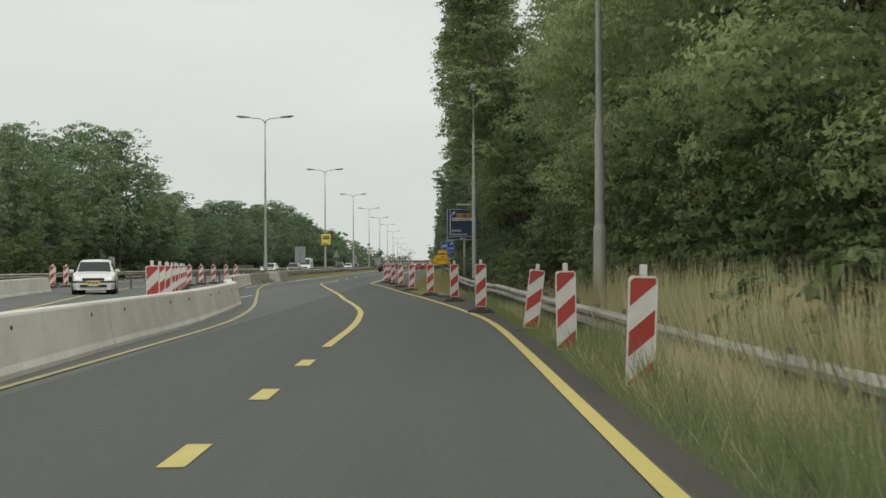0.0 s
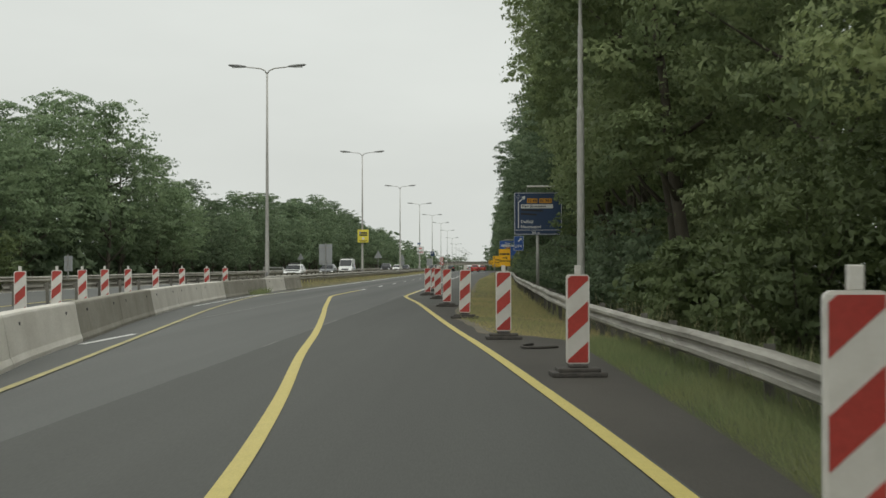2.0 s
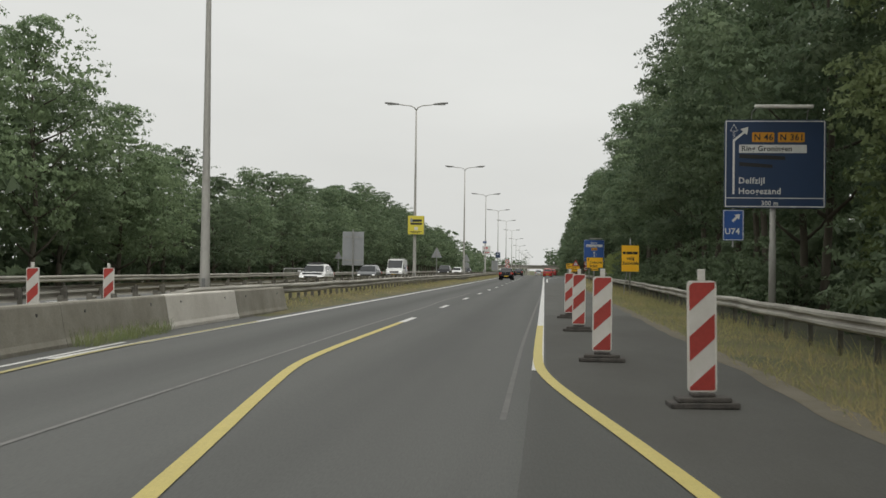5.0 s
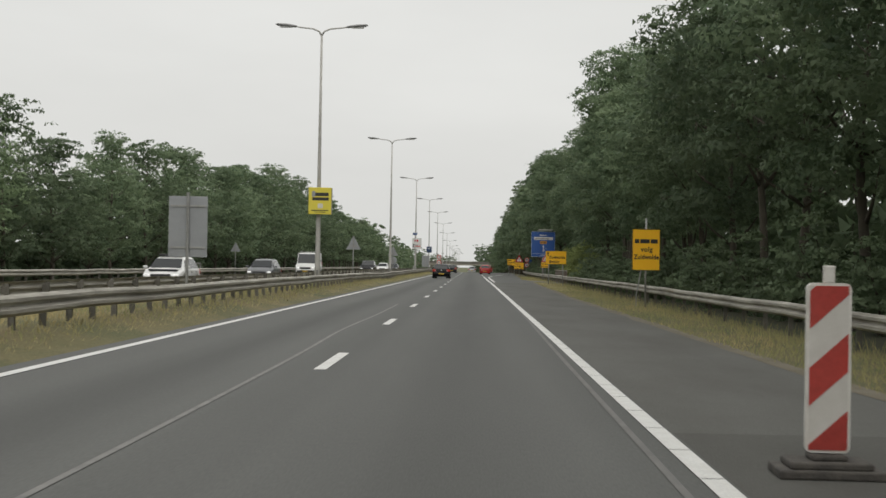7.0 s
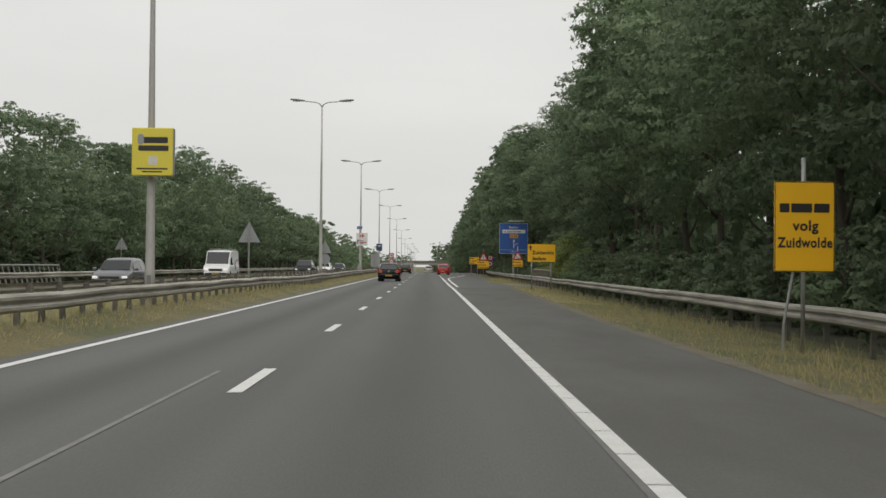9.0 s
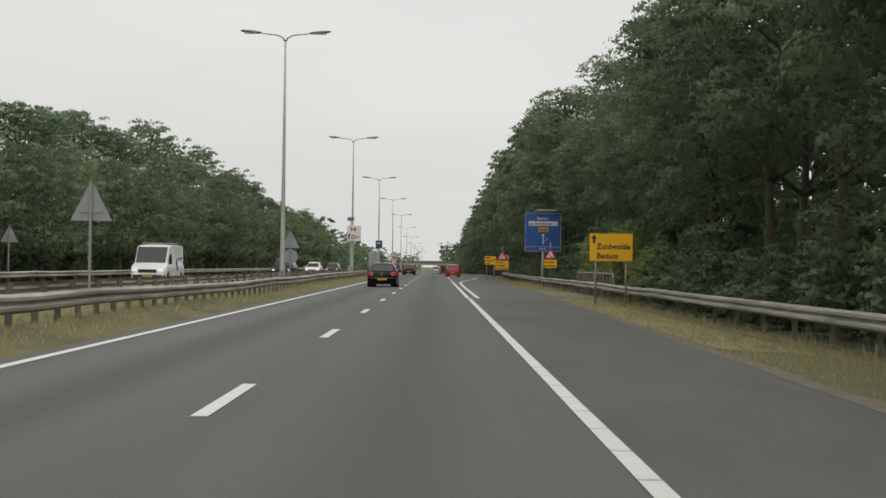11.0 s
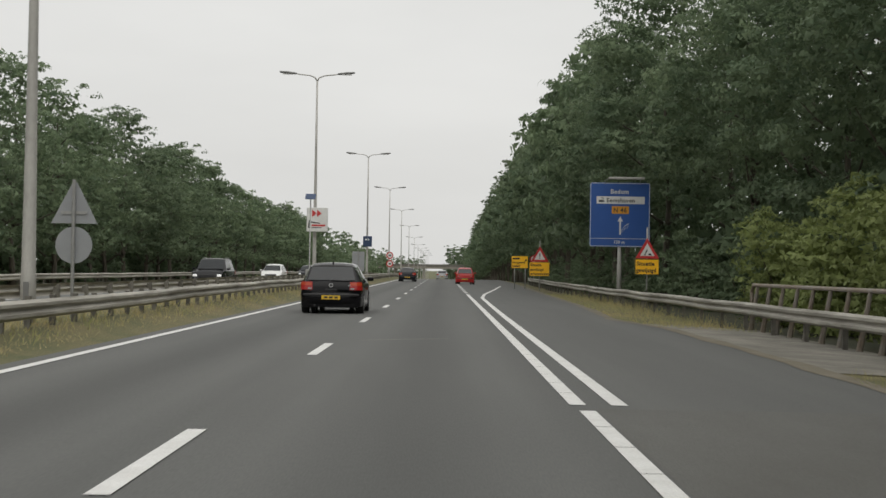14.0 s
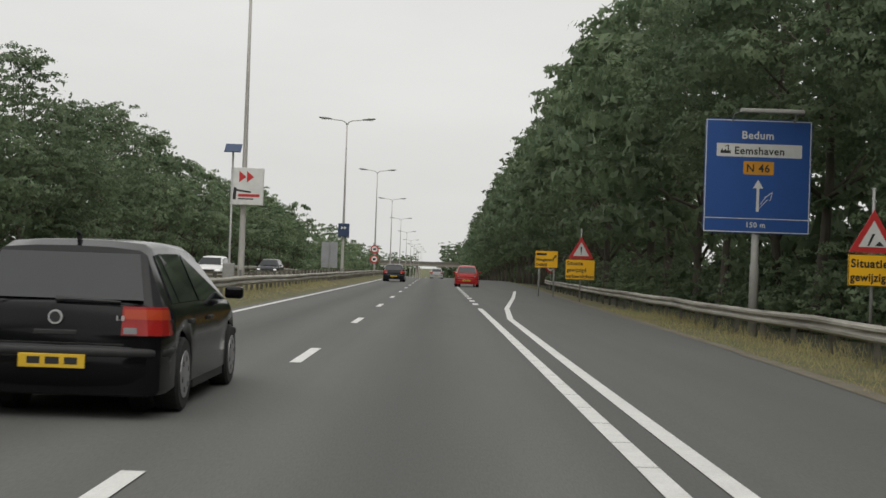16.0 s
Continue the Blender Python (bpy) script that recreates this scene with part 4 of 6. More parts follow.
blades("verge_tufts", grng, 9000, lambda y: (edge_a(y) + 0.8, edge_a(y) + 3.2), 60, 260, 0.12, 0.42, GRASS_MIX, "longer grass tufts round the guard rail posts", 0.005, slope, 0.9, 0.7, skip=(203, 217))
blades("median_grass", grng, 34000, lambda y: (np.full_like(y, -15.2), np.full_like(y, -12.15)), 104, 290, 0.03, 0.13, GRASS_STRAW, "dry grass on the central verge", 0.007, hump, 1.4, 0.3)
blades("median_green", grng, 24000, lambda y: (np.full_like(y, -16.5), np.full_like(y, -12.35)), 104, 290, 0.05, 0.24, GRASS_MIX, "green grass on the central verge", 0.008, hump, 0.9)
blades("barrier_weeds", grng, 700, lambda y: (np.interp(y, [p[1] for p in BARRIER], [p[0] for p in BARRIER]) + 0.02, np.interp(y, [p[1] for p in BARRIER], [p[0] for p in BARRIER]) + 0.35), 86.5, 91.5, 0.08, 0.36, GRASS_GREEN, "weeds growing at the foot of the barrier", 0.005, None, 0.8)


# ---- guard rails ----
W_BEAM = [(0.0, 0.155), (0.02, 0.145), (0.075, 0.105), (0.075, 0.055), (0.015, 0.012), (0.015, -0.012), (0.075, -0.055), (0.075, -0.105), (0.02, -0.145), (0.0, -0.155)]


def guard_rail(name, line, y0, y1, top, side, post_step, label, seg=4.0, ground=-0.25, mat=STEEL, dip=(), lift=lambda y: 0.0):
    """A steel guard rail along a line: W beams in lengths, posts and spacers. side: +1, beam to +x."""
    t = thing(name, pose(0, 0, 0), label, "guard rail")
    r = random.Random(name + str(y0))
    ys = steps(y0, y1, seg)
    kink = [r.uniform(-0.02, 0.02) for _ in ys]
    for i in range(len(ys) - 1):
        bm = bmesh.new()
        rings = []
        for y, kz in ((ys[i] - 0.06, kink[i]), (ys[i + 1] + 0.06, kink[i + 1])):
            x = at_y(line, y)
            z = top - 0.155 + kz + lift(y)
            if dip and y < dip[0]:
                z -= (dip[0] - y) * dip[1]
            rings.append([bm.verts.new((x + side * (px + 0.004 * (i % 2)), y, z + pz + gz(y))) for px, pz in W_BEAM] + [bm.verts.new((x + side * (px - 0.012), y, z + pz + gz(y))) for px, pz in W_BEAM[::-1]])
        n = len(rings[0])
        for k in range(n):
            bm.faces.new((rings[0][k], rings[0][(k + 1) % n], rings[1][(k + 1) % n], rings[1][k]))
        bm.faces.new(rings[0])
        bm.faces.new(rings[1][::-1])
        part("beam", bm, mat, t)
    post = None
    for y in steps(y0 + 0.4, y1 - 0.4, post_step):
        m = pose(at_y(line, y) - side * 0.11, y, gz(y) + r.uniform(-0.02, 0.02), r.uniform(-1.2, 1.2), r.uniform(-1.2, 1.2), 0)
        if post is None:
            bm = bmesh.new()
            box(bm, -0.05, 0.05, -0.008, 0.008, ground, top - 0.02)
            box(bm, -0.05, -0.042, -0.03, 0.03, ground, top - 0.02)
            box(bm, 0.042, 0.05, -0.03, 0.03, ground, top - 0.02)
            box(bm, min(0, side * 0.115), max(0, side * 0.115), -0.03, 0.03, top - 0.24, top - 0.08)
            post = part("post", bm, STEEL_POST, t)
            post.matrix_basis = m
        else:
            share("post", post, t, m)
    return t


guard_rail("guard_rail", RAIL_RIGHT, -16, 318, 0.58, -1, 2.67, "weathered steel guard rail in front of the trees", ground=-0.4, lift=lambda y: -0.055 * min(max((85 - y) / 25, 0), 1))
guard_rail("guard_rail", [(x + 0.42, y) for x, y in RAIL_RIGHT], 24, 62, 0.38, 1, 2.67, "dark back beam of the guard rail", ground=-0.4, mat=STEEL_POST)
guard_rail("guard_rail", [(-12.85, 0), (-12.85, 900)], 88, 420, 0.76, 1, 1.333, "weathered steel guard rail along the central verge", ground=-0.15, dip=(94, 0.1), lift=lambda y: -0.09 * math.exp(-((y - 190) / 14) ** 2) - 0.07 * math.exp(-((y - 212) / 6) ** 2))
guard_rail("guard_rail", [(-18.2, 55), (-16.6, 75), (-16.2, 95), (-16.2, 900)], 70, 420, 0.76, -1, 2.667, "weathered steel guard rail of the opposite carriageway", ground=-0.15)
guard_rail("guard_rail", [(-27.0, 0), (-27.0, 900)], 50, 420, 0.74, 1, 4.0, "steel guard rail in front of the far trees", ground=-0.25)


# ---- concrete barrier ----
def concrete_barrier(line, y0, y1, seg, h, label, face=1):
    t = thing("concrete_barrier", pose(0, 0, 0), label, "concrete barrier")
    ys = steps(y0, y1, seg)
    for i in range(len(ys) - 1):
        a, b = ys[i] + 0.012, ys[i + 1] - 0.012
        bm = bmesh.new()
        rings = []
        for q in np.linspace(a, b, 5):
            x = at_y(line, q)
            d = at_y(line, q + 0.4) - at_y(line, q - 0.4)
            k = math.hypot(d, 0.8)
            nxv, nyv = 0.8 / k * face, -d / k * face
            prof = [(0, 0), (0, 0.06), (-0.035, 0.14), (-0.13, h - 0.03), (-0.15, h), (-0.39, h), (-0.41, h - 0.03), (-0.505, 0.14), (-0.54, 0.06), (-0.54, 0)]
            rings.append([bm.verts.new((x + nxv * p, q + nyv * p, z - 0.004)) for p, z in prof])
        for r0, r1 in zip(rings, rings[1:]):
            for k in range(len(r0)):
                bm.faces.new((r0[k], r0[(k + 1) % len(r0)], r1[(k + 1) % len(r0)], r1[k]))
        bm.faces.new(rings[0])
        bm.faces.new(rings[-1][::-1])
        el = part("barrier_element", bm, CONCRETE_DARK if i in DARK_ELEMENTS else CONCRETE, t)
        for f in (0.18, 0.82):
            q = a + (b - a) * f
            x = at_y(line, q) - 0.108 * face
            part("lifting_hole", tubed([(x - 0.05, q, h - 0.16), (x + 0.012 * face, q, h - 0.16)], [0.028, 0.028], 8), SIGN_BLACK, el)
    return t


DARK_ELEMENTS = (12, 13, 17, 18, 20)
concrete_barrier(BARRIER, -21.5, 104.5, 6.0, 0.68, "pale concrete barrier elements between the opposing lanes")
DARK_ELEMENTS = ()
concrete_barrier([(-14.6, 25), (-15.5, 40), (-18.3, 60), (-20.5, 76)], 26, 62, 6.0, 0.68, "concrete barrier beside the opposite lane")


# ---- beacons ----
def make_beacon():
    t = thing("traffic_beacon", pose(0, -600, 0), "red and white striped traffic beacon on a black rubber foot", "beacon", "traffic beacons")
    w, h, z0 = 0.118, 1.01, 0.16
    bm = bmesh.new()
    for x0, x1, y0, y1, za, zb in ((-0.32, 0.32, -0.21, 0.21, 0.0, 0.055), (-0.25, 0.25, -0.17, 0.17, 0.055, 0.10), (-0.11, 0.11, -0.10, 0.10, 0.10, 0.135)):
        box(bm, x0, x1, y0, y1, za, zb, 0.012)
    part("foot", bm, RUBBER, t, "black rubber foot")
    bm = bmesh.new()
    box(bm, -0.05, 0.05, -0.02, 0.02, 0.10, 0.2)
    part("socket", bm, RUBBER, t)
    part("rim", prism(bmesh.new(), rounded(-w - 0.018, w + 0.018, z0 - 0.018, z0 + h + 0.018, 0.04), -0.022, 0.022), WHITE_RIM, t, "scuffed white plastic rim")
    part("panel", prism(bmesh.new(), [(-w, z0), (w, z0), (w, z0 + h), (-w, z0 + h)], -0.026, 0.026), WHITE_SHEET, t)
    period = 0.474

    def clip(poly, lo, hi):
        for sgn, lim in ((1, lo), (-1, hi)):
            res = []
            for i, p in enumerate(poly):
                q = poly[(i + 1) % len(poly)]
                dp, dq = sgn * (p[1] - lim), sgn * (q[1] - lim)
                if dp >= 0:
                    res.append(p)
                if dp * dq < 0:
                    f = dp / (dp - dq)
                    res.append((p[0] + f * (q[0] - p[0]), p[1] + f * (q[1] - p[1])))
            poly = res
        return poly
    for k in range(3):
        zb = z0 - 0.205 + k * period
        poly = clip([(-w, zb), (w, zb + 0.215), (w, zb + 0.45), (-w, zb + 0.235)], z0, z0 + h)
        if len(poly) >= 3:
            part("red_stripe", prism(bmesh.new(), poly, -0.0285, 0.0285), RED_SHEET, t)
    part("lamp_stub", boxed(-0.035, 0.035, -0.02, 0.02, z0 + h + 0.018, z0 + h + 0.125, 0.006), WHITE_RIM, t, "grey-white lamp holder")
    return t


BEACON = make_beacon()
right_beacons = [(0.84, 13.55, 2, 2, -0.12), (0.70, 18.8, 1, -1, -0.10), (0.62, 24.6, 0, 7, -0.10), (0.08, 33.5, 0, 0, 0), (-0.41, 43.45, 0, 0, 0), (-1.19, 51.25, 0, 0, 0),
                 (-2.04, 60.35, 0, 1, 0), (-2.77, 69.85, 0, 0, 0), (-3.42, 79.4, 0, -1, 0), (-4.10, 85.45, 0, 0, 0), (-4.19, 94.5, 0, 0, 0), (-4.24, 102.0, 0, 0, 0)]
for x, yb, a, b, z in right_beacons:
    copy_thing(BEACON, pose(x, yb, z + 0.003, a, b, rnd.uniform(-6, 6)))
for x, yb in ((-6.83, 28.5), (-7.63, 33.0), (-8.42, 37.6), (-9.36, 42.6), (-10.25, 47.6), (-11.0, 52.2), (-11.84, 57.0), (-12.7, 62.0), (-13.5, 66.9), (-14.44, 72.4), (-15.2, 78.0), (-15.4, 83.0), (-15.5, 88.2), (-15.5, 93.6), (-15.6, 98.7)):
    copy_thing(BEACON, pose(x, yb, 0.003, 0, rnd.uniform(-2, 2), rnd.uniform(-7, 7)))
for x, yb in ((-21.7, 73), (-21.9, 76.4), (-24.2, 82.0)):
    copy_thing(BEACON, pose(x, yb, 0.003, 0, 0, rnd.uniform(-5, 5)))
for o in (*BEACON.children_recursive, BEACON):
    bpy.data.objects.remove(o)


# ---- lamp columns ----
def lamp_column(x, y, h, arms, label, spread=2.15, r0=0.135):
    t = thing("street_lamp", pose(x, y, gz(y) - 0.15, 0, 0, 0), label, "street lamp", "lamp columns")
    j = h - 0.35
    pts = [(0, 0, z) for z in (0, 1.2, 1.25, 4.0, 8.0, j)]
    rr = [r0, r0, r0 * 0.93, r0 * 0.72, r0 * 0.5, r0 * 0.36]
    part("column", tubed(pts, rr, 12), POLE, t, smooth=True)
    part("hatch", boxed(-0.05, 0.05, -r0 - 0.006, -r0 + 0.03, 0.75, 1.1, 0.004), LAMP_HEAD, t)
    for s in arms:
        arm = [(0, 0, j - 0.02), (s * 0.12, 0, j + 0.18), (s * 0.4, 0, j + 0.3), (s * 1.0, 0, j + 0.36), (s * (spread - 0.9), 0, j + 0.40)]
        part("arm", tubed(arm, [0.045, 0.04, 0.035, 0.032, 0.03], 8), POLE, t, smooth=True)
        bm = bmesh.new()
        xs = [spread - 1.0, spread - 0.9, spread - 0.5, spread - 0.08, spread]
        wd, hz = [0.05, 0.09, 0.15, 0.11, 0.03], [0.04, 0.06, 0.085, 0.06, 0.02]
        rings = []
        for q, w2, h2 in zip(xs, wd, hz):
            zc = j + 0.40 + (q - spread + 1) * 0.09
            rings.append([bm.verts.new((s * q, w2 * math.cos(a), zc + h2 * math.sin(a))) for a in [k * math.pi / 4 for k in range(8)]])
        for ra, rb in zip(rings, rings[1:]):
            for k in range(8):
                bm.faces.new((ra[k], ra[(k + 1) % 8], rb[(k + 1) % 8], rb[k]))
        bm.faces.new(rings[0])
        bm.faces.new(rings[-1])
        head = part("lamp_head", bm, LAMP_HEAD, t, smooth=True)
        zc = j + 0.40 + 0.5 * 0.09
        part("lamp_cover", boxed(min(s * (spread - 0.75), s * (spread - 0.2)), max(s * (spread - 0.75), s * (spread - 0.2)), -0.09, 0.09, zc - 0.095, zc - 0.05, 0.01), LAMP_GLASS, head)
    return t


for yl in (100.2, 155.0, 209.3, 260.9, 312.7, 364.5, 416, 468, 520, 572, 624, 676, 728, 785, 842):
    lamp_column(-13.6, yl, 12.35, (-1, 1), "tall grey twin-arm street lamp in the central verge")


def shouldered_column(x, y, h, label, r0=0.16, first=2.05):
    """A single column in three steps, each thinner than the one below."""
    t = thing("street_lamp", pose(x, y, -0.25), label, "street lamp", "lamp columns")
    pts = [(0, 0, 0), (0, 0, first), (0, 0, first + 0.12), (0, 0, first + 1.9), (0, 0, first + 2.02), (0, 0, h)]
    part("column", tubed(pts, [r0, r0 * 0.95, r0 * 0.72, r0 * 0.66, r0 * 0.5, r0 * 0.3], 14), POLE, t, smooth=False)
    part("lamp_head", tubed([(0, 0, h - 0.02), (0, 0, h + 0.05), (0, 0, h + 0.3), (0, 0, h + 0.36)], [0.06, 0.14, 0.17, 0.05], 12), LAMP_HEAD, t, smooth=True)
    return t


shouldered_column(1.95, 25.2, 9.0, "pale grey stepped lamp column among tall grass", 0.122)
shouldered_column(0.72, 59.15, 9.0, "pale grey lamp column behind the guard rail", 0.092, 5.2)


# ---- signs ----
def sign_posts(t, xs, top, base=-0.45, r=0.038):
    for x in xs:
        part("post", tubed([(x, 0.05, base), (x, 0.05, top)], [r, r], 10), GALV, t, smooth=True)


def board(t, x0, x1, z0, z1, mat, border=None, r=0.05, name="panel", bw=0.02, inset=0.02, label=""):
    """A sign board with rounded corners, 25 mm thick, with a raised border line."""
    b = part(name, prism(bmesh.new(), rounded(x0, x1, z0, z1, r), -0.008, 0.018), mat, t, label)
    part("back_rail", boxed(x0 + 0.1, x1 - 0.1, 0.018, 0.04, (z0 + z1) / 2 - 0.03, (z0 + z1) / 2 + 0.03), GALV, t)
    if border:
        part("border", prisms(frame_polys(x0 + inset, x1 - inset, z0 + inset, z1 - inset, bw), -0.0115, -0.008), border, b)
    return b


# motorway style exit board, dark blue
t = thing("direction_sign", pose(0.03, 103.8, 0.06, 0, 0, -1), "dark blue exit direction board with white lettering on a grey post", "road sign")
X0, X1, Z0, Z1 = -0.03, 2.72, 2.98, 5.42
b = board(t, X0, X1, Z0, Z1, SIGN_NAVY, SIGN_WHITE, 0.1, bw=0.028, inset=0.03)
part("divider", prisms([[(X0 + 0.03, 3.245), (X1 - 0.03, 3.245), (X1 - 0.03, 3.27), (X0 + 0.03, 3.27)]], -0.0115, -0.008), SIGN_WHITE, b)
part("arrow", prisms([[(0.20, 3.36), (0.255, 3.36), (0.255, 4.86), (0.20, 4.88)], [(0.20, 4.86), (0.255, 4.82), (0.53, 5.06), (0.49, 5.10)],
                      [(0.40, 5.16), (0.62, 5.22), (0.58, 4.99)]], -0.012, -0.008), SIGN_WHITE, b, "white bent exit arrow")
part("arrow_outline", prisms([[(0.205, 4.9), (0.215, 4.9), (0.215, 5.1), (0.205, 5.1)], [(0.245, 4.94), (0.255, 4.94), (0.255, 5.1), (0.245, 5.1)], [(0.12, 5.1), (0.34, 5.1), (0.335, 5.112), (0.125, 5.112)],
                              [(0.12, 5.1), (0.135, 5.1), (0.232, 5.29), (0.222, 5.30)], [(0.34, 5.1), (0.325, 5.1), (0.222, 5.29), (0.232, 5.30)]], -0.0115, -0.008), SIGN_WHITE, b)
for x, text in ((0.72, "N 46"), (1.42, "N 361")):
    p = part("route_panel", prism(bmesh.new(), rounded(x, x + (0.60 if text == "N 46" else 0.72), 4.80, 5.07, 0.03), -0.013, -0.008), SIGN_ORANGE, t, "orange route number panel")
    lettering("route_number", text, x + 0.05, 4.855, 0.24, SIGN_BLACK, p, -0.0165)
p = part("white_panel", prism(bmesh.new(), rounded(0.37, 2.20, 4.50, 4.73, 0.02), -0.013, -0.008), SIGN_WHITE, t)
lettering("town_name", "Ring Groningen", 0.43, 4.555, 0.20, SIGN_BLACK, p, -0.0165)
part("cover_strip", prisms([[(0.38, 4.36), (1.62, 4.31), (1.62, 4.41), (0.38, 4.47)], [(0.38, 4.14), (1.28, 4.09), (1.28, 4.18), (0.38, 4.25)]], -0.016, -0.008), SIGN_BLACK, b, "black tape over two lines")
lettering("town_name", "Delfzijl", 0.36, 3.66, 0.235, SIGN_WHITE, b, -0.0115)
lettering("town_name", "Hoogezand", 0.36, 3.37, 0.235, SIGN_WHITE, b, -0.0115)
lettering("distance", "300 m", 0.98, 3.06, 0.17, SIGN_WHITE, b, -0.0115)
part("post", tubed([(1.32, 0.14, -0.45), (1.32, 0.14, 1.95), (1.32, 0.14, 2.02), (1.32, 0.14, 5.2)], [0.10, 0.10, 0.085, 0.08], 12), POLE, t, smooth=True)
part("bracket", boxed(1.1, 1.55, 0.03, 0.16, 3.3, 3.38), GALV, t)
part("bracket", boxed(1.1, 1.55, 0.03, 0.16, 4.9, 4.98), GALV, t)
la = part("lamp_tube", boxed(0.72, 2.3, -0.5, -0.36, 5.68, 5.78, 0.03), WHITE_RIM, t, "long white sign lamp")
part("lamp_arm", tubed([(0.7, 0.02, 5.42), (0.7, -0.1, 5.62), (0.78, -0.42, 5.72)], [0.015, 0.015, 0.015], 6), GALV, la)
part("lamp_arm", tubed([(2.2, 0.02, 5.42), (2.2, -0.1, 5.62), (2.2, -0.42, 5.72)], [0.015, 0.015, 0.015], 6), GALV, la)
u = board(t, -0.05, 0.52, 2.08, 2.93, SIGN_BLUE, SIGN_WHITE, 0.03, "detour_panel", 0.018, 0.012, "blue detour route panel")
part("arrow", prism(bmesh.new(), arrow_poly(0.21, 2.61, 0.29, 0.07, 0.19, 0.13, 45), -0.012, -0.008), SIGN_WHITE, u)
lettering("route_code", "U74", 0.0, 2.26, 0.23, SIGN_WHITE, u, -0.0115)
part("panel_post", tubed([(0.235, 0.06, 1.9), (0.235, 0.06, 3.1)], [0.03, 0.03], 8), GALV, t)


def yellow_board(x, y, x0, x1, z0, z1, posts, lines, label, arrow=None, top=None, brace=None, angle=0):
    t = thing("detour_sign", pose(x, y, 0, 0, 0, angle), label, "road sign", "yellow temporary signs")
    b = board(t, x0, x1, z0, z1, SIGN_YELLOW, SIGN_BLACK, 0.02, bw=0.014, inset=0.004)
    for kind, a, c, d, e in lines:
        if kind == "bar":
            for q0, q1 in a:
                part("text_bar", prism(bmesh.new(), rounded(q0, q1, c, c + d, 0.012), -0.0115, -0.008), SIGN_BLACK, b)
        else:
            lettering("town_name", kind, a, c, d, SIGN_BLACK, b, -0.0115, squeeze=e, bold=0.007)
    if arrow:
        part("arrow", prism(bmesh.new(), arrow_poly(*arrow), -0.012, -0.008), SIGN_BLACK, b)
    sign_posts(t, posts, top or z1 - 0.05)
    if brace:
        part("brace", tubed([(brace[0], 0.05, z0 + 0.1), (brace[1], 0.05, 0.35), (brace[1] - 0.02, 0.05, -0.3)], [0.025] * 3, 8), GALV, t)
    return t


yellow_board(0.07, 142.4, -0.65, 0.36, 1.21, 2.72, (-0.15,), [("bar", ((-0.565, -0.40), (-0.37, -0.02), (0.01, 0.27)), 2.20, 0.15, 0), ("volg", -0.34, 1.90, 0.24, 1.0), ("Zuidwolde", -0.59, 1.62, 0.235, 0.83)],
             "yellow temporary sign with black lettering on tube posts", top=3.12, brace=(-0.30, -0.47))
yellow_board(0.02, 192.75, -0.97, 0.57, 1.50, 2.49, (-0.73, 0.33), [("Zuidwolde", -0.70, 1.93, 0.27, 0.93), ("Bedum", -0.70, 1.60, 0.27, 0.93)],
             "yellow temporary detour sign with an arrow and town names", arrow=(-0.80, 2.13, 0.30, 0.07, 0.2, 0.14))
yellow_board(0.10, 279.5, -1.58, -0.42, 1.45, 2.32, (-1.35, -0.6), [("bar", ((-1.50, -1.0),), 2.08, 0.11, 0), ("Hoogezand", -1.52, 1.80, 0.20, 0.9), ("Delfzijl", -1.52, 1.54, 0.20, 0.9)],
             "yellow temporary detour sign with an exit arrow", arrow=(-0.66, 1.93, 0.24, 0.06, 0.17, 0.11, 45))


def warning_sign(x, y, tri_w, tri_z, plate, lines, mark, label, top):
    t = thing("warning_sign", pose(x, y, 0), label, "road sign", "yellow temporary signs")
    h = tri_w * 0.866
    s = tri_w / 2

    def tri(k, y0, y1, mat, name, parent, lab=""):
        cz = tri_z + h / 3
        return part(name, prism(bmesh.new(), [(-s * k, cz - h / 3 * k), (s * k, cz - h / 3 * k), (0, cz + h * 2 / 3 * k)], y0, y1), mat, parent, lab)
    a = tri(1.0, -0.008, 0.014, SIGN_RED, "triangle", t, "red-bordered warning triangle")
    tri(0.62, -0.0115, -0.008, SIGN_WHITE, "triangle_field", a)
    cz = tri_z + h / 3
    if mark == "!":
        part("symbol", prisms([[(-0.022, cz - 0.06), (0.022, cz - 0.06), (0.035, cz + 0.2), (-0.035, cz + 0.2)], rounded(-0.025, 0.025, cz - 0.135, cz - 0.085, 0.02)], -0.014, -0.0115), SIGN_BLACK, a)
    else:
        part("symbol", prisms([[(0.02, cz - 0.14), (0.19, cz - 0.14), (0.10, cz - 0.05)], [(-0.12, cz - 0.14), (-0.08, cz - 0.14), (0.02, cz + 0.08), (-0.03, cz + 0.08)]], -0.014, -0.0115), SIGN_BLACK, a, "plain dark symbol")
    x0, x1, z0, z1 = plate
    b = board(t, x0, x1, z0, z1, SIGN_YELLOW, SIGN_BLACK, 0.015, "text_plate", 0.012, 0.003)
    for text, lx, lz, sz, sq in lines:
        lettering("notice", text, lx, lz, sz, SIGN_BLACK, b, -0.0115, squeeze=sq, bold=0.006)
    sign_posts(t, (0.0,), top, r=0.03)
    return t


warning_sign(1.44, 236.4, 0.90, 1.82, (-0.45, 0.45, 1.21, 1.79), [("Situatie", -0.405, 1.55, 0.21, 1.0), ("gewijzigd", -0.41, 1.30, 0.21, 0.90)], "works", "road works warning triangle over a yellow text plate", 3.0)
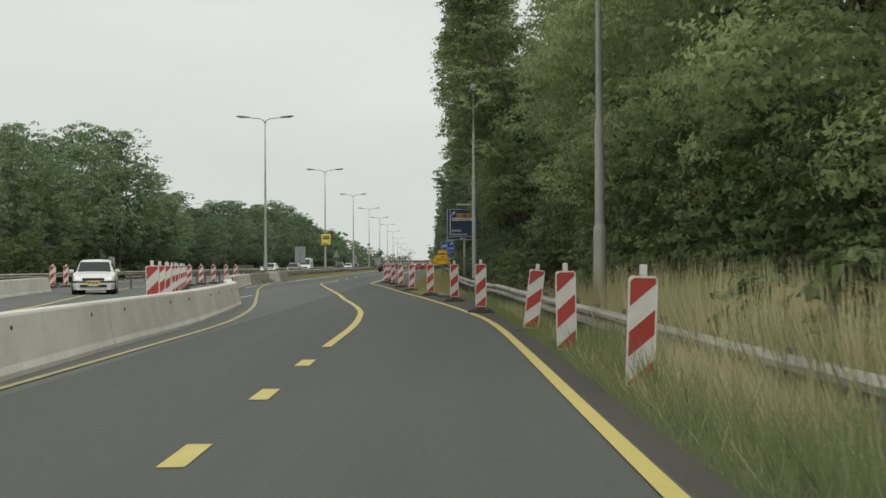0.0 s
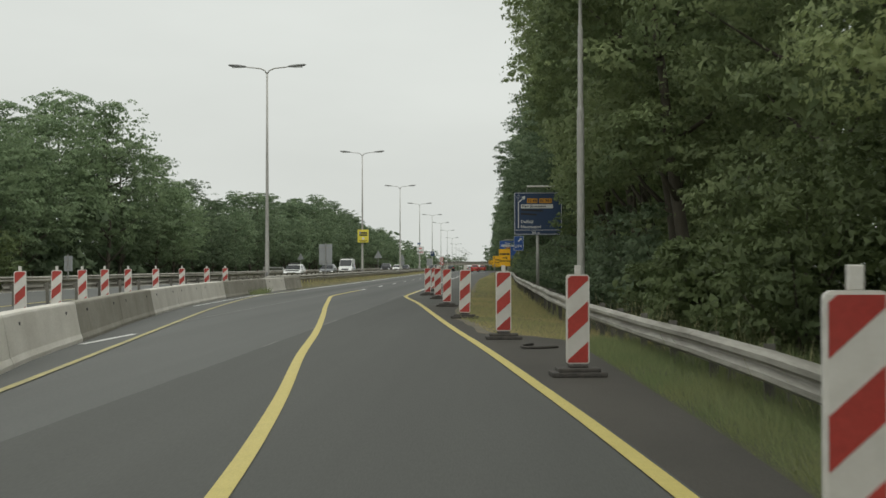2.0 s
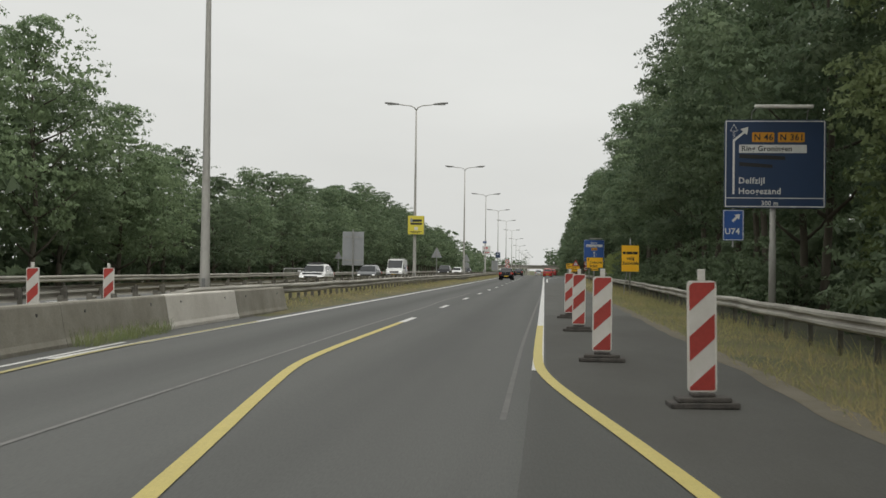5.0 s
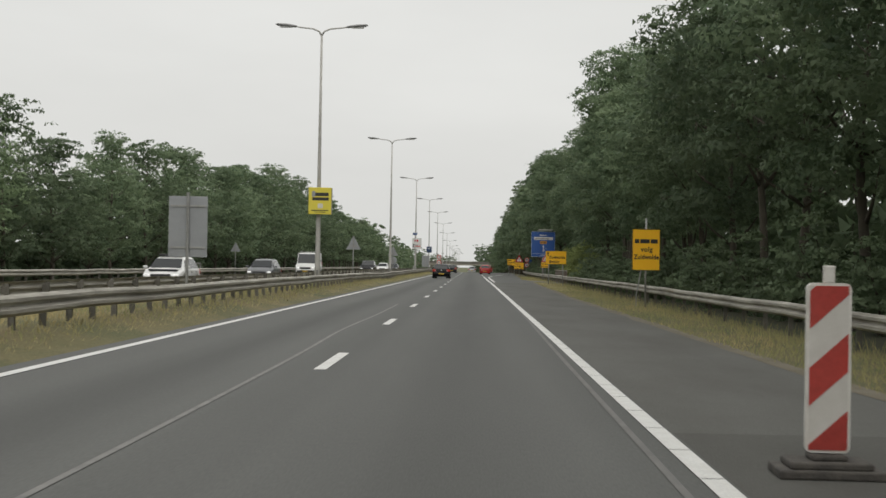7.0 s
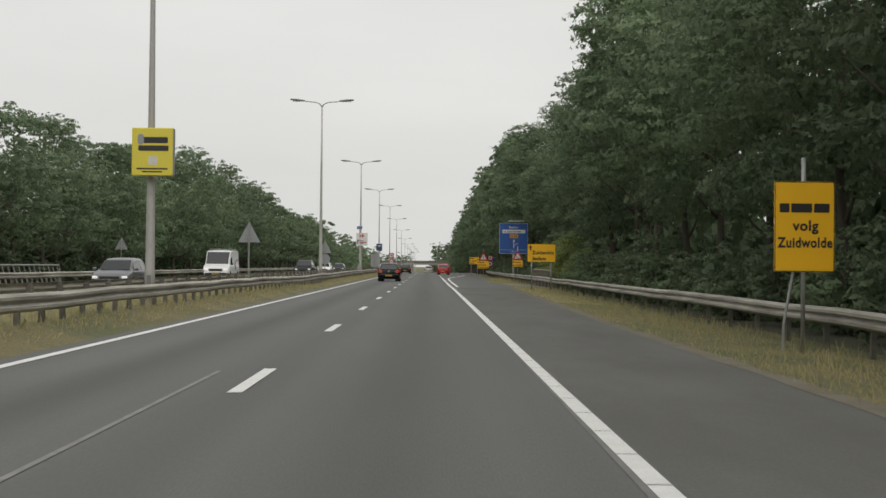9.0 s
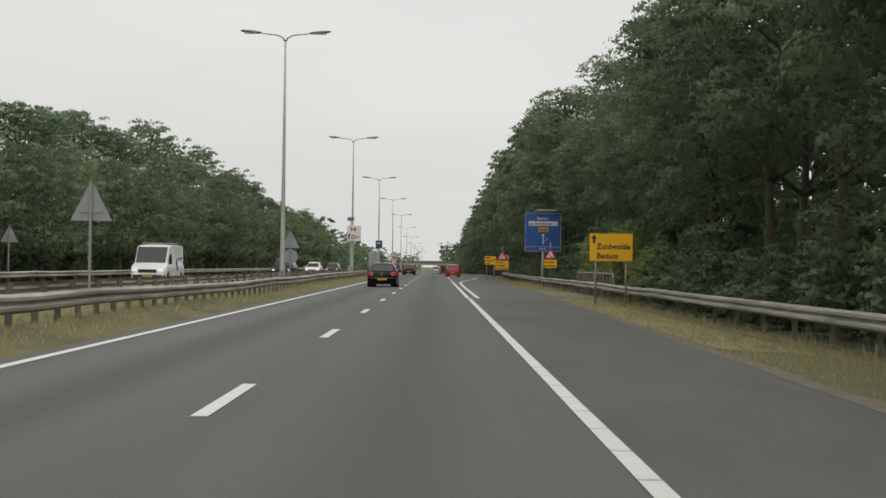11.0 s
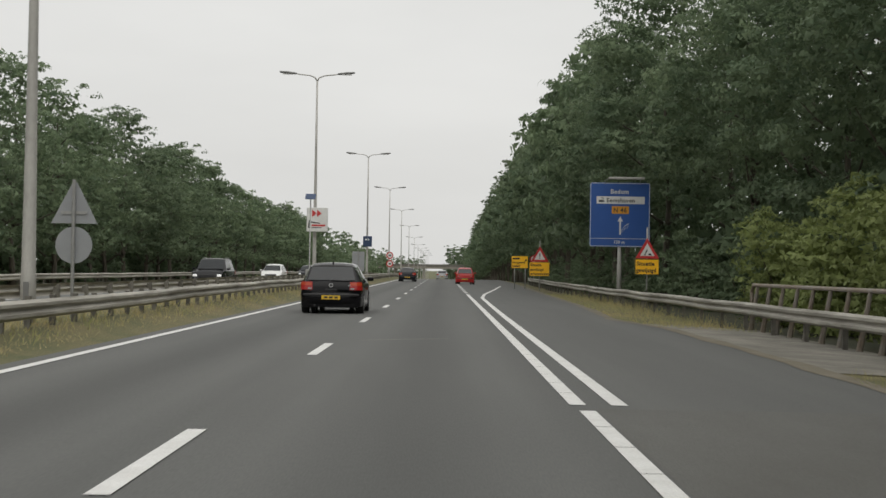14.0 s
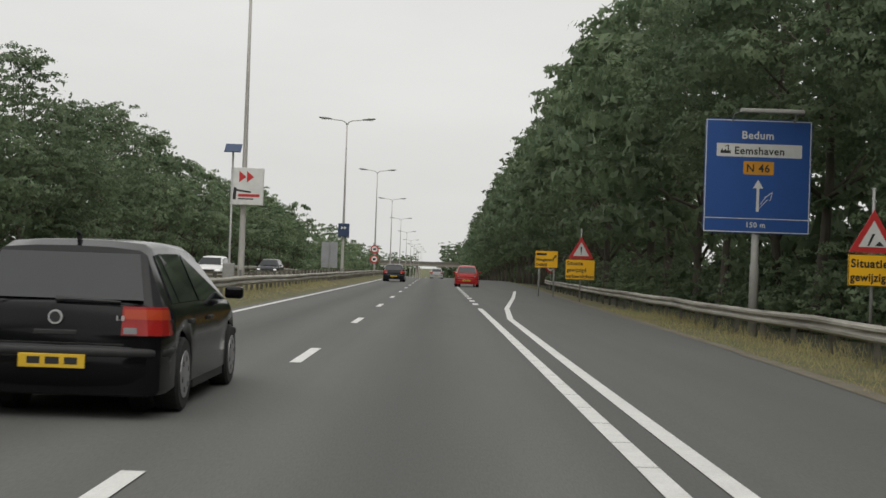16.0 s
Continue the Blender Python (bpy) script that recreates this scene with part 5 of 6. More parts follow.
warning_sign(-0.16, 270.3, 1.13, 1.87, (-0.66, 0.62, 0.96, 1.84), [("Situatie", -0.60, 1.59, 0.225, 0.95), ("gewijzigd", -0.60, 1.30, 0.225, 0.95), ("verkeerslichten", -0.62, 1.03, 0.215, 0.83)], "!", "danger warning triangle over a yellow text plate", 3.2)

# blue direction board beside the exit
t = thing("direction_sign", pose(0.32, 246.5, 0.07, 0, 0, -1), "blue direction board with white lettering and a route panel", "road sign")
X0, X1, Z0, Z1 = 0.03, 2.77, 2.37, 5.30
b = board(t, X0, X1, Z0, Z1, SIGN_BLUE, SIGN_WHITE, 0.1, bw=0.022, inset=0.02)
part("divider", prisms([[(X0 + 0.02, 2.735), (X1 - 0.02, 2.735), (X1 - 0.02, 2.755), (X0 + 0.02, 2.755)]], -0.0115, -0.008), SIGN_WHITE, b)
lettering("town_name", "Bedum", 0.96, 4.80, 0.28, SIGN_WHITE, b, -0.0115)
p = part("white_panel", prism(bmesh.new(), rounded(0.33, 2.52, 4.33, 4.67, 0.02), -0.013, -0.008), SIGN_WHITE, t)
lettering("town_name", "Eemshaven", 0.78, 4.40, 0.27, SIGN_BLACK, p, -0.0165)
part("factory_symbol", prisms([[(0.43, 4.41), (0.69, 4.41), (0.69, 4.48), (0.43, 4.48)], [(0.44, 4.48), (0.50, 4.48), (0.47, 4.53)], [(0.52, 4.48), (0.58, 4.48), (0.55, 4.53)], [(0.61, 4.48), (0.64, 4.48), (0.64, 4.62), (0.61, 4.62)], [(0.54, 4.58), (0.61, 4.60), (0.61, 4.62), (0.54, 4.60)]], -0.0165, -0.013), SIGN_BLACK, p)
p = part("route_panel", prism(bmesh.new(), rounded(1.03, 1.81, 3.88, 4.22, 0.03), -0.013, -0.008), SIGN_ORANGE, t, "orange route number panel")
lettering("route_number", "N 46", 1.10, 3.95, 0.28, SIGN_BLACK, p, -0.0165)
part("arrow", prism(bmesh.new(), arrow_poly(1.42, 2.93, 0.82, 0.07, 0.26, 0.22), -0.012, -0.008), SIGN_WHITE, b)
part("arrow_outline", prisms([[(1.46, 3.02), (1.475, 3.02), (1.68, 3.24), (1.665, 3.25)], [(1.46, 3.10), (1.475, 3.10), (1.61, 3.27), (1.60, 3.285)], [(1.60, 3.28), (1.80, 3.43), (1.79, 3.445), (1.59, 3.30)], [(1.665, 3.24), (1.75, 3.22), (1.80, 3.43), (1.785, 3.43), (1.74, 3.235)]], -0.0115, -0.008), SIGN_WHITE, b)
lettering("distance", "150 m", 1.12, 2.52, 0.19, SIGN_WHITE, b, -0.0115)
part("post", tubed([(1.42, 0.14, -0.45), (1.42, 0.14, 1.55), (1.42, 0.14, 1.62), (1.42, 0.14, 5.0)], [0.115, 0.115, 0.095, 0.09], 12), POLE, t, smooth=True)
part("bracket", boxed(1.2, 1.65, 0.03, 0.16, 2.8, 2.88), GALV, t)
part("bracket", boxed(1.2, 1.65, 0.03, 0.16, 4.7, 4.78), GALV, t)
la = part("lamp_tube", boxed(0.82, 2.45, -0.5, -0.36, 5.42, 5.53, 0.03), POLE, t, "long grey sign lamp")
part("lamp_arm", tubed([(0.72, 0.02, 5.2), (0.72, -0.15, 5.4), (0.85, -0.42, 5.47)], [0.015] * 3, 6), GALV, la)
part("lamp_arm", tubed([(2.3, 0.02, 5.2), (2.3, -0.15, 5.4), (2.3, -0.42, 5.47)], [0.015] * 3, 6), GALV, la)

# advertising boards fixed to lamp columns
t = thing("advertising_board", pose(-13.5, 155.0, -0.06), "yellow advertising board fixed to a lamp column", "advertising board")
b = part("panel", boxed(-0.53, 0.53, -0.36, -0.14, 3.58, 4.82, 0.02), AD_YELLOW, t)
part("side_edge", boxed(0.532, 0.55, -0.35, -0.15, 3.6, 4.8), GALV, t)
part("logo_shape", prisms([rounded(-0.24, 0.40, 4.42, 4.58, 0.03), rounded(-0.36, 0.42, 4.22, 4.36, 0.03)], -0.364, -0.36), SIGN_BLACK, b, "dark bars of a logo")
part("emblem", prism(bmesh.new(), rounded(-0.38, -0.22, 4.38, 4.66, 0.07), -0.365, -0.36), SIGN_BACK, b, "grey emblem")
part("text_bar", prisms([rounded(-0.1, 0.14, 3.86, 4.08, 0.05)], -0.364, -0.36), WHITE_SHEET, b)
part("text_bar", prisms([rounded(-0.40, 0.40, 3.74, 3.78, 0.01), rounded(-0.26, 0.26, 3.665, 3.70, 0.01)], -0.364, -0.36), SIGN_BLACK, b)
part("clamp", tubed([(-0.05, 0, 3.8), (-0.05, 0, 3.9)], [0.16, 0.16], 12), GALV, t)
part("clamp", tubed([(-0.05, 0, 4.5), (-0.05, 0, 4.6)], [0.16, 0.16], 12), GALV, t)
t = thing("advertising_board", pose(-13.55, 260.9, 0), "white advertising board with red arrowheads on a lamp column", "advertising board")
b = part("panel", boxed(-0.48, 0.70, -0.36, -0.14, 3.30, 4.66, 0.02), SIGN_WHITE, t)
part("logo_shape", prisms([[(-0.18, 4.12), (0.08, 4.32), (-0.18, 4.54)], [(0.10, 4.12), (0.36, 4.32), (0.10, 4.54)]], -0.364, -0.36), SIGN_RED, b, "two red arrowheads")
part("emblem", prisms([[(-0.40, 3.50), (-0.28, 3.48), (-0.26, 3.92), (-0.36, 3.94)], [(-0.30, 3.80), (0.26, 3.74), (0.26, 3.80), (-0.30, 3.88)]], -0.364, -0.36), SIGN_BLACK, b)
part("text_bar", prisms([rounded(-0.20, 0.58, 3.60, 3.70, 0.02)], -0.366, -0.36), SIGN_RED, b)
part("text_bar", prisms([rounded(-0.20, 0.36, 3.50, 3.545, 0.01)], -0.364, -0.36), SIGN_BLACK, b)
part("clamp", tubed([(-0.05, 0, 3.5), (-0.05, 0, 3.6)], [0.16, 0.16], 12), GALV, t)
part("clamp", tubed([(-0.05, 0, 4.3), (-0.05, 0, 4.4)], [0.16, 0.16], 12), GALV, t)

# solar-powered counting post
t = thing("solar_post", pose(-13.55, 257.8, -0.1), "slim grey post with a small solar panel and cabinet", "solar post")
part("column", tubed([(0, 0, 0), (0, 0, 1.3), (0, 0, 1.34), (0, 0, 5.15)], [0.05, 0.05, 0.04, 0.035], 10), GALV, t, smooth=True)
bm = boxed(-0.28, 0.28, -0.24, 0.24, -0.015, 0.015)
bmesh.ops.transform(bm, matrix=Matrix.Translation((0, -0.02, 5.22)) @ Matrix.Rotation(radians(38), 4, "X"), verts=bm.verts[:])
part("solar_panel", bm, SIGN_NAVY, t, "dark solar panel")
part("cabinet", boxed(-0.2, 0.2, -0.16, 0.04, 0.72, 1.28, 0.02), GALV, t)


def sign_back(x, y, w, z0, z1, label, posts=(0.0,), tilt=0):
    t = thing("sign_seen_from_behind", pose(x, y, gz(y), 0, tilt, 3), label, "road sign")
    part("panel", boxed(-w / 2, w / 2, 0.05, 0.075, z0, z1, 0.008), SIGN_BACK, t)
    for z in (z0 + 0.25, z1 - 0.25):
        part("back_rail", boxed(-w / 2 + 0.06, w / 2 - 0.06, 0.028, 0.05, z - 0.025, z + 0.025), GALV, t)
    for px in posts:
        part("post", tubed([(px, 0, -0.4), (px, 0, z1 + 0.1)], [0.04, 0.04], 8), GALV, t)
    return t


sign_back(-13.78, 127.7, 1.0, 1.36, 2.93, "bare grey back of a large sign on a slanting post")
sign_back(-13.8, 303, 1.1, 1.0, 2.75, "bare grey back of a large sign in the central verge")
sign_back(-25.9, 48.0, 0.5, 1.1, 1.8, "grey back of a small sign at the far verge")
sign_back(-26.5, 106.0, 0.5, 1.0, 1.9, "grey back of a small sign at the far verge")


def triangle_back(x, y, top, disc=False, label="grey back of a triangular warning sign"):
    t = thing("sign_seen_from_behind", pose(x, y, 0), label, "road sign")
    part("triangle", prism(bmesh.new(), [(-0.45, top - 0.8), (0.45, top - 0.8), (0.04, top), (-0.04, top)], 0.05, 0.07), SIGN_BACK, t)
    part("back_rail", boxed(-0.25, 0.25, 0.03, 0.05, top - 0.62, top - 0.56), GALV, t)
    part("post", tubed([(0, 0, -0.4), (0, 0, top + 0.05)], [0.035, 0.035], 8), GALV, t)
    if disc:
        part("disc", tubed([(0, 0.05, top - 1.22), (0, 0.07, top - 1.22)], [0.36, 0.36], 20), SIGN_BACK, t)
    return t


triangle_back(-13.75, 175.0, 2.95)
triangle_back(-13.5, 211.7, 2.86, True, "grey backs of a triangular and a round sign on one post")
triangle_back(-27.9, 213.4, 3.0)

# small blue board on a lamp column, far signs at the exit
t = thing("advertising_board", pose(-13.55, 312.7, 0), "small dark blue board on a lamp column", "advertising board")
b = part("panel", boxed(-0.42, 0.42, -0.3, -0.14, 3.35, 4.35, 0.02), SIGN_NAVY, t)
part("emblem", prisms([[(-0.2, 3.9), (0.0, 4.02), (-0.2, 4.14)], [(0.02, 3.9), (0.22, 4.02), (0.02, 4.14)]], -0.304, -0.3), SIGN_WHITE, b)
part("clamp", tubed([(-0.05, 0, 3.7), (-0.05, 0, 3.8)], [0.14, 0.14], 12), GALV, t)


def round_sign(x, y, tops, label):
    t = thing("speed_sign", pose(x, y, gz(y)), label, "road sign")
    for z in tops:
        d = part("disc", tubed([(0, -0.01, z - 0.42), (0, 0.01, z - 0.42)], [0.42, 0.42], 20), SIGN_RED, t, "round red-rimmed sign")
        part("disc_field", tubed([(0, -0.016, z - 0.42), (0, -0.01, z - 0.42)], [0.29, 0.29], 20), SIGN_WHITE, d)
        part("number_bar", boxed(-0.14, 0.14, -0.02, -0.016, z - 0.52, z - 0.32), SIGN_BLACK, d)
    part("post", tubed([(0, 0.05, -0.4), (0, 0.05, max(tops))], [0.035, 0.035], 8), GALV, t)


round_sign(3.0, 322, (2.9, 2.0), "two round red-rimmed signs on one post")
round_sign(-12.7, 345, (3.3, 2.3), "round red-rimmed signs in the central verge")
t = thing("direction_sign", pose(5.2, 338, 0), "blue parking and direction sign on a pale post", "road sign")
board(t, -1.2, 1.0, 2.9, 4.0, SIGN_NAVY, SIGN_WHITE, 0.05)
board(t, -1.2, -0.3, 1.6, 2.7, SIGN_BLUE, SIGN_WHITE, 0.05, "lower_panel")
sign_posts(t, (0.4,), 3.9, r=0.09)

# bent tube railing of the culvert behind the right guard rail, and one more in the far verge
def tube_railing(x, y0, y1, h, label, n=9, lean=0.25, mat=RUST):
    t = thing("tube_railing", pose(x, 0, -0.3), label, "railing")
    part("top_tube", tubed([(0, y0, 0), (0, y0 + 0.05, h - 0.15), (0, y0 + 0.25, h), (0, y1 - 0.25, h), (0, y1 - 0.05, h - 0.15), (0, y1, 0)], [0.045] * 6, 8), mat, t, "bent rusty top tube")
    for q in steps(y0 + 0.7, y1 - 0.7, (y1 - y0 - 1.4) / n):
        part("upright", tubed([(lean, q + 0.4, -0.1), (0, q, h)], [0.07, 0.04], 6), mat, t)
    return t


tube_railing(1.5, 204.6, 219.6, 1.31, "rusty bent tube railing over a culvert", 11, -0.12)
tube_railing(-27.8, 182, 197.7, 1.40, "grey tube railing at the far verge", 16, mat=GALV)
sheet("culvert_apron", lambda y: right_edge(y) - 0.02, lambda y: 1.6, steps(203.5, 219.5, 1.0), 0.004, APRON, "bare grey sandy ground beside the culvert", zr=-0.125, cols=4, bump=0.02)

# ---- the far bridge ----
t = thing("road_bridge", pose(0, 0, 0), "distant grey concrete road bridge over both carriageways", "bridge")
part("deck", boxed(-70, 70, 760, 772, 1.55, 2.7, 0.1), CONCRETE_DARK, t)
part("parapet", boxed(-70, 70, 759.7, 759.95, 2.6, 3.5), STEEL_POST, t)
for x in (-27, -14.5, 8):
    part("pier", boxed(x - 0.6, x + 0.6, 762, 770, -4.6, 1.6, 0.1), CONCRETE_DARK, t)
for x in (-68, 68):
    part("abutment", boxed(x - 8, x + 8, 757, 776, -5, 2.5), CONCRETE_DARK, t)

t = thing("rubber_hose", pose(-0.72, 48.75, 0.024), "bent black piece of rubber hose lying on asphalt", "debris")
part("hose", tubed([(-0.02, 0.66, 0), (-0.14, 0.5, 0), (-0.20, 0.3, 0), (-0.22, 0.05, 0), (-0.19, -0.16, 0), (-0.10, -0.26, 0), (0.05, -0.25, 0.0), (0.35, -0.02, 0.0)], [0.022] * 8, 8), RUBBER, t, smooth=True)



# ---- vehicles ----
def make_car(name, m, paint, label, L=4.15, W=1.735, H=1.44, hood=0.30, style="hatch", rear_detail=False, front_lit=True, plate=True):
    """A car that points to +y, its origin on the ground at its middle: body in sections, glass, wheels, lamps and trim."""
    t = thing(name, m, label, "van" if style == "van" else "car")
    hl, hw = L / 2, W / 2
    # stations: y, half width at the sill, belt height, roof height, roof half width
    belt = H * (0.62 if style != "suv" else 0.60)
    if style == "hatch":
        st = [(-hl, 0.86, belt * 0.78, belt * 0.80, 0.80), (-hl + 0.04, 0.95, belt * 0.98, belt * 1.0, 0.86), (-hl + 0.14, 0.98, belt, belt * 1.04, 0.84), (-hl + 0.42, 1.0, belt, H - 0.075, 0.70), (-hl + 0.62, 1.0, belt, H - 0.02, 0.685), (-hl + 1.3, 1.0, belt, H, 0.69),
              (0.05, 1.0, belt, H - 0.02, 0.69), (0.45, 1.0, belt, H - 0.09, 0.70), (1.18, 1.0, belt * 0.99, belt * 1.02, 0.82), (hl - 0.55, 0.97, belt * 0.90, belt * 0.93, 0.80), (hl - 0.12, 0.88, belt * 0.74, belt * 0.77, 0.74), (hl, 0.78, belt * 0.58, belt * 0.60, 0.70)]
        rear, front = (2, 3), (7, 8)
    elif style == "van":
        belt = 1.15
        st = [(-hl, 0.97, belt, H - 0.06, 0.88), (-hl + 0.05, 1.0, belt, H, 0.90), (-1.0, 1.0, belt, H, 0.90), (0.6, 1.0, belt, H, 0.90), (1.15, 1.0, belt, H - 0.08, 0.88), (1.95, 1.0, belt * 0.98, belt * 1.03, 0.86), (hl - 0.25, 0.96, belt * 0.86, belt * 0.90, 0.82), (hl, 0.84, belt * 0.55, belt * 0.58, 0.76)]
        rear, front = None, (4, 5)
    else:
        st = [(-hl, 0.88, belt * 0.8, belt * 0.82, 0.80), (-hl + 0.05, 0.95, belt, belt * 1.02, 0.86), (-hl + 0.12, 0.99, belt, belt * 1.06, 0.84), (-hl + 0.38, 1.0, belt, H - 0.06, 0.74), (-hl + 0.8, 1.0, belt, H, 0.74), (0.0, 1.0, belt, H, 0.74), (0.35, 1.0, belt, H - 0.06, 0.74), (1.15, 1.0, belt * 0.99, belt * 1.03, 0.84),
              (hl - 0.35, 0.97, belt * 0.93, belt * 0.96, 0.82), (hl - 0.08, 0.9, belt * 0.74, belt * 0.78, 0.78), (hl, 0.8, belt * 0.5, belt * 0.54, 0.74)]
        rear, front = (2, 3), (6, 7)
    zb = 0.20 if style != "van" else 0.25
    wr = 0.31 if style == "hatch" else (0.36 if style == "suv" else 0.34)
    axles = (-hl + 0.80, hl - 0.84)
    reach = wr + 0.055

    def arch(y):
        """Height of the lower edge of the side: level, and round over the wheels."""
        return max([zb] + [wr + math.sqrt(reach ** 2 - (y - q) ** 2) for q in axles if abs(y - q) < reach])

    def section(s, low=None):
        y, w, b, r, rw = s
        w, rw = w * hw, rw * hw
        za = arch(y) if low is None else low
        mid = max(zb + (b - zb) * 0.55, min(za + 0.09, b - 0.08))
        half = [(0, zb), (w * 0.62, zb), (w * 0.63, za), (w * 0.965, za), (w * 0.995, za + 0.04), (w, mid), (w * 0.985, b - 0.05), (w * 0.955, b),
                (rw, max(r - 0.05, b + 0.005)), (rw * 0.90, max(r - 0.012, b + 0.008)), (rw * 0.5, r + 0.008), (0, r + 0.014)]
        return [(x, y, z) for x, z in half] + [(-x, y, z) for x, z in half[-2:0:-1]]

    def station(y):
        return tuple(float(np.interp(y, [q[0] for q in st], [q[c] for q in st])) for c in range(5))
    along = [q[0] for q in st] + [q + reach * f for q in axles for f in (-1.001, -0.985, -0.92, -0.78, -0.55, -0.28, 0, 0.28, 0.55, 0.78, 0.92, 0.985, 1.001)]
    bm = bmesh.new()
    rings = [[bm.verts.new(p) for p in section(station(y))] for y in sorted(set(along))]
    for a, b in zip(rings, rings[1:]):
        for k in range(len(a)):
            bm.faces.new((a[k], a[(k + 1) % len(a)], b[(k + 1) % len(a)], b[k]))
    bm.faces.new(rings[0])
    bm.faces.new(rings[-1])
    body = part("body", bm, paint, t, smooth=True)
    body.data.set_sharp_from_angle(angle=radians(38))

    def P(i, k, f, g, out=0.006):
        """A point on the body between stations i and i + 1 (f) and section points k and k + 1 (g), set out a little."""
        a, b = section(st[i], zb), section(st[i + 1], zb)

        def at(s):
            p, q = Vector(s[k]), Vector(s[k + 1])
            return p + (q - p) * g
        return at(a) + (at(b) - at(a)) * f

    def pane(nm, corners, parent=t, mat=GLASS_CAR, push=Vector((0, 0, 0)), th=0.006):
        bm = bmesh.new()
        c = [Vector(q) + push for q in corners]
        n = (c[1] - c[0]).cross(c[2] - c[0]).normalized() * th
        if n.dot(push) < 0:
            n = -n
        a = [bm.verts.new(q) for q in c]
        b = [bm.verts.new(q + n) for q in c]
        bm.faces.new(a)
        bm.faces.new(b[::-1])
        for i in range(len(a)):
            j = (i + 1) % len(a)
            bm.faces.new((a[j], a[i], b[i], b[j]))
        return part(nm, bm, mat, parent)

    if front:
        i = front[0]
        lo, hi = P(i, 8, 0.94, 0.6), P(i, 8, 0.06, 0.6)
        pane("windscreen", [(lo.x, lo.y, lo.z + 0.01), (hi.x, hi.y, hi.z + 0.01), (-hi.x, hi.y, hi.z + 0.01), (-lo.x, lo.y, lo.z + 0.01)], push=Vector((0, 0.012, 0.024)))
    if rear:
        i = rear[0]
        lo, hi = P(i, 8, 0.06, 0.6), P(i, 8, 0.93, 0.6)
        pane("rear_window", [(lo.x * 0.97, lo.y, lo.z), (hi.x * 0.97, hi.y, hi.z), (-hi.x * 0.97, hi.y, hi.z), (-lo.x * 0.97, lo.y, lo.z)], push=Vector((0, -0.034, 0.012)))
    elif style == "van":
        for sx in (-1, 1):
            pane("rear_window", [(sx * 0.08, -hl, 1.25), (sx * 0.72, -hl, 1.25), (sx * 0.68, -hl, 1.85), (sx * 0.08, -hl, 1.85)], push=Vector((0, -0.006, 0)))

    def side_pane(nm, f0, f1, s, y_lo0, y_lo1, y_hi0, y_hi1):
        def on(y, g):
            for i in range(len(st) - 1):
                if st[i][0] <= y <= st[i + 1][0]:
                    f = (y - st[i][0]) / (st[i + 1][0] - st[i][0])
                    p = P(i, 7, f, g)
                    return Vector((p.x * s, p.y, p.z))
        c = [on(y_lo0, f0), on(y_lo1, f0), on(y_hi1, f1), on(y_hi0, f1)]
        pane(nm, c, push=Vector((0.004 * s, 0, 0.001)))
    for s in (-1, 1):
        if style == "van":
            side_pane("side_window", 0.08, 0.62, s, 0.72, 1.72, 0.74, 1.30)
        else:
            y0, ym, y1 = st[3][0], (st[3][0] + st[front[0]][0]) / 2 + 0.12, st[front[1]][0]
            side_pane("side_window", 0.06, 0.90, s, y0 + 0.02, y0 + 0.28, y0 + 0.16, y0 + 0.30)
            side_pane("side_window", 0.06, 0.90, s, y0 + 0.32, ym - 0.03, y0 + 0.34, ym - 0.03)
            side_pane("side_window", 0.06, 0.90, s, ym + 0.05, y1 - 0.16, ym + 0.05, st[front[0]][0] + 0.02)
            for q in (ym - 0.30, ym + 0.62):
                part("door_handle", boxed(min(s * hw * 0.985, s * (hw + 0.02)), max(s * hw * 0.985, s * (hw + 0.02)), q - 0.3, q - 0.14, belt - 0.15, belt - 0.115, 0.006), BLACK_PLASTIC, t)
        ym2 = st[front[1]][0] - 0.22 if front else 0.8
        part("mirror", boxed(min(s * hw * 0.96, s * (hw + 0.15)), max(s * hw * 0.96, s * (hw + 0.15)), ym2 - 0.05, ym2 + 0.06, belt + 0.015, belt + 0.135, 0.03), BLACK_PLASTIC if style == "van" else paint, t)
        part("sill", boxed(min(s * hw * 0.90, s * (hw * 0.985)), max(s * hw * 0.90, s * (hw * 0.985)), -hl + 1.3, hl - 1.25, zb - 0.05, zb + 0.05, 0.01), BLACK_PLASTIC, t)
    # wheels, each with arch, tyre and rim
    for wy in axles:
        for s in (-1, 1):
            wx = s * (hw - 0.10)
            part("wheel_arch", tubed([(s * hw * 0.55, wy, wr), (s * hw * 0.68, wy, wr)], [wr + 0.045] * 2, 24), BLACK_PLASTIC, t)
            wl_ = part("wheel", tubed([(wx - s * 0.10, wy, wr), (wx - s * 0.08, wy, wr), (wx + s * 0.085, wy, wr), (wx + s * 0.108, wy, wr)], [wr * 0.93, wr, wr, wr * 0.92], 24), TYRE, t, smooth=False)
            part("rim", tubed([(wx + s * 0.09, wy, wr), (wx + s * 0.112, wy, wr), (wx + s * 0.118, wy, wr)], [wr * 0.66, wr * 0.64, wr * 0.2], 20), RIM, wl_)
            for k in range(6):
                a = k * math.pi / 3 + 0.3
                c, q = math.cos(a), math.sin(a)
                part("rim_slot", tubed([(wx + s * 0.105, wy + c * wr * 0.42, wr + q * wr * 0.42), (wx + s * 0.1165, wy + c * wr * 0.42, wr + q * wr * 0.42)], [wr * 0.085] * 2, 8), SIGN_BLACK, wl_)
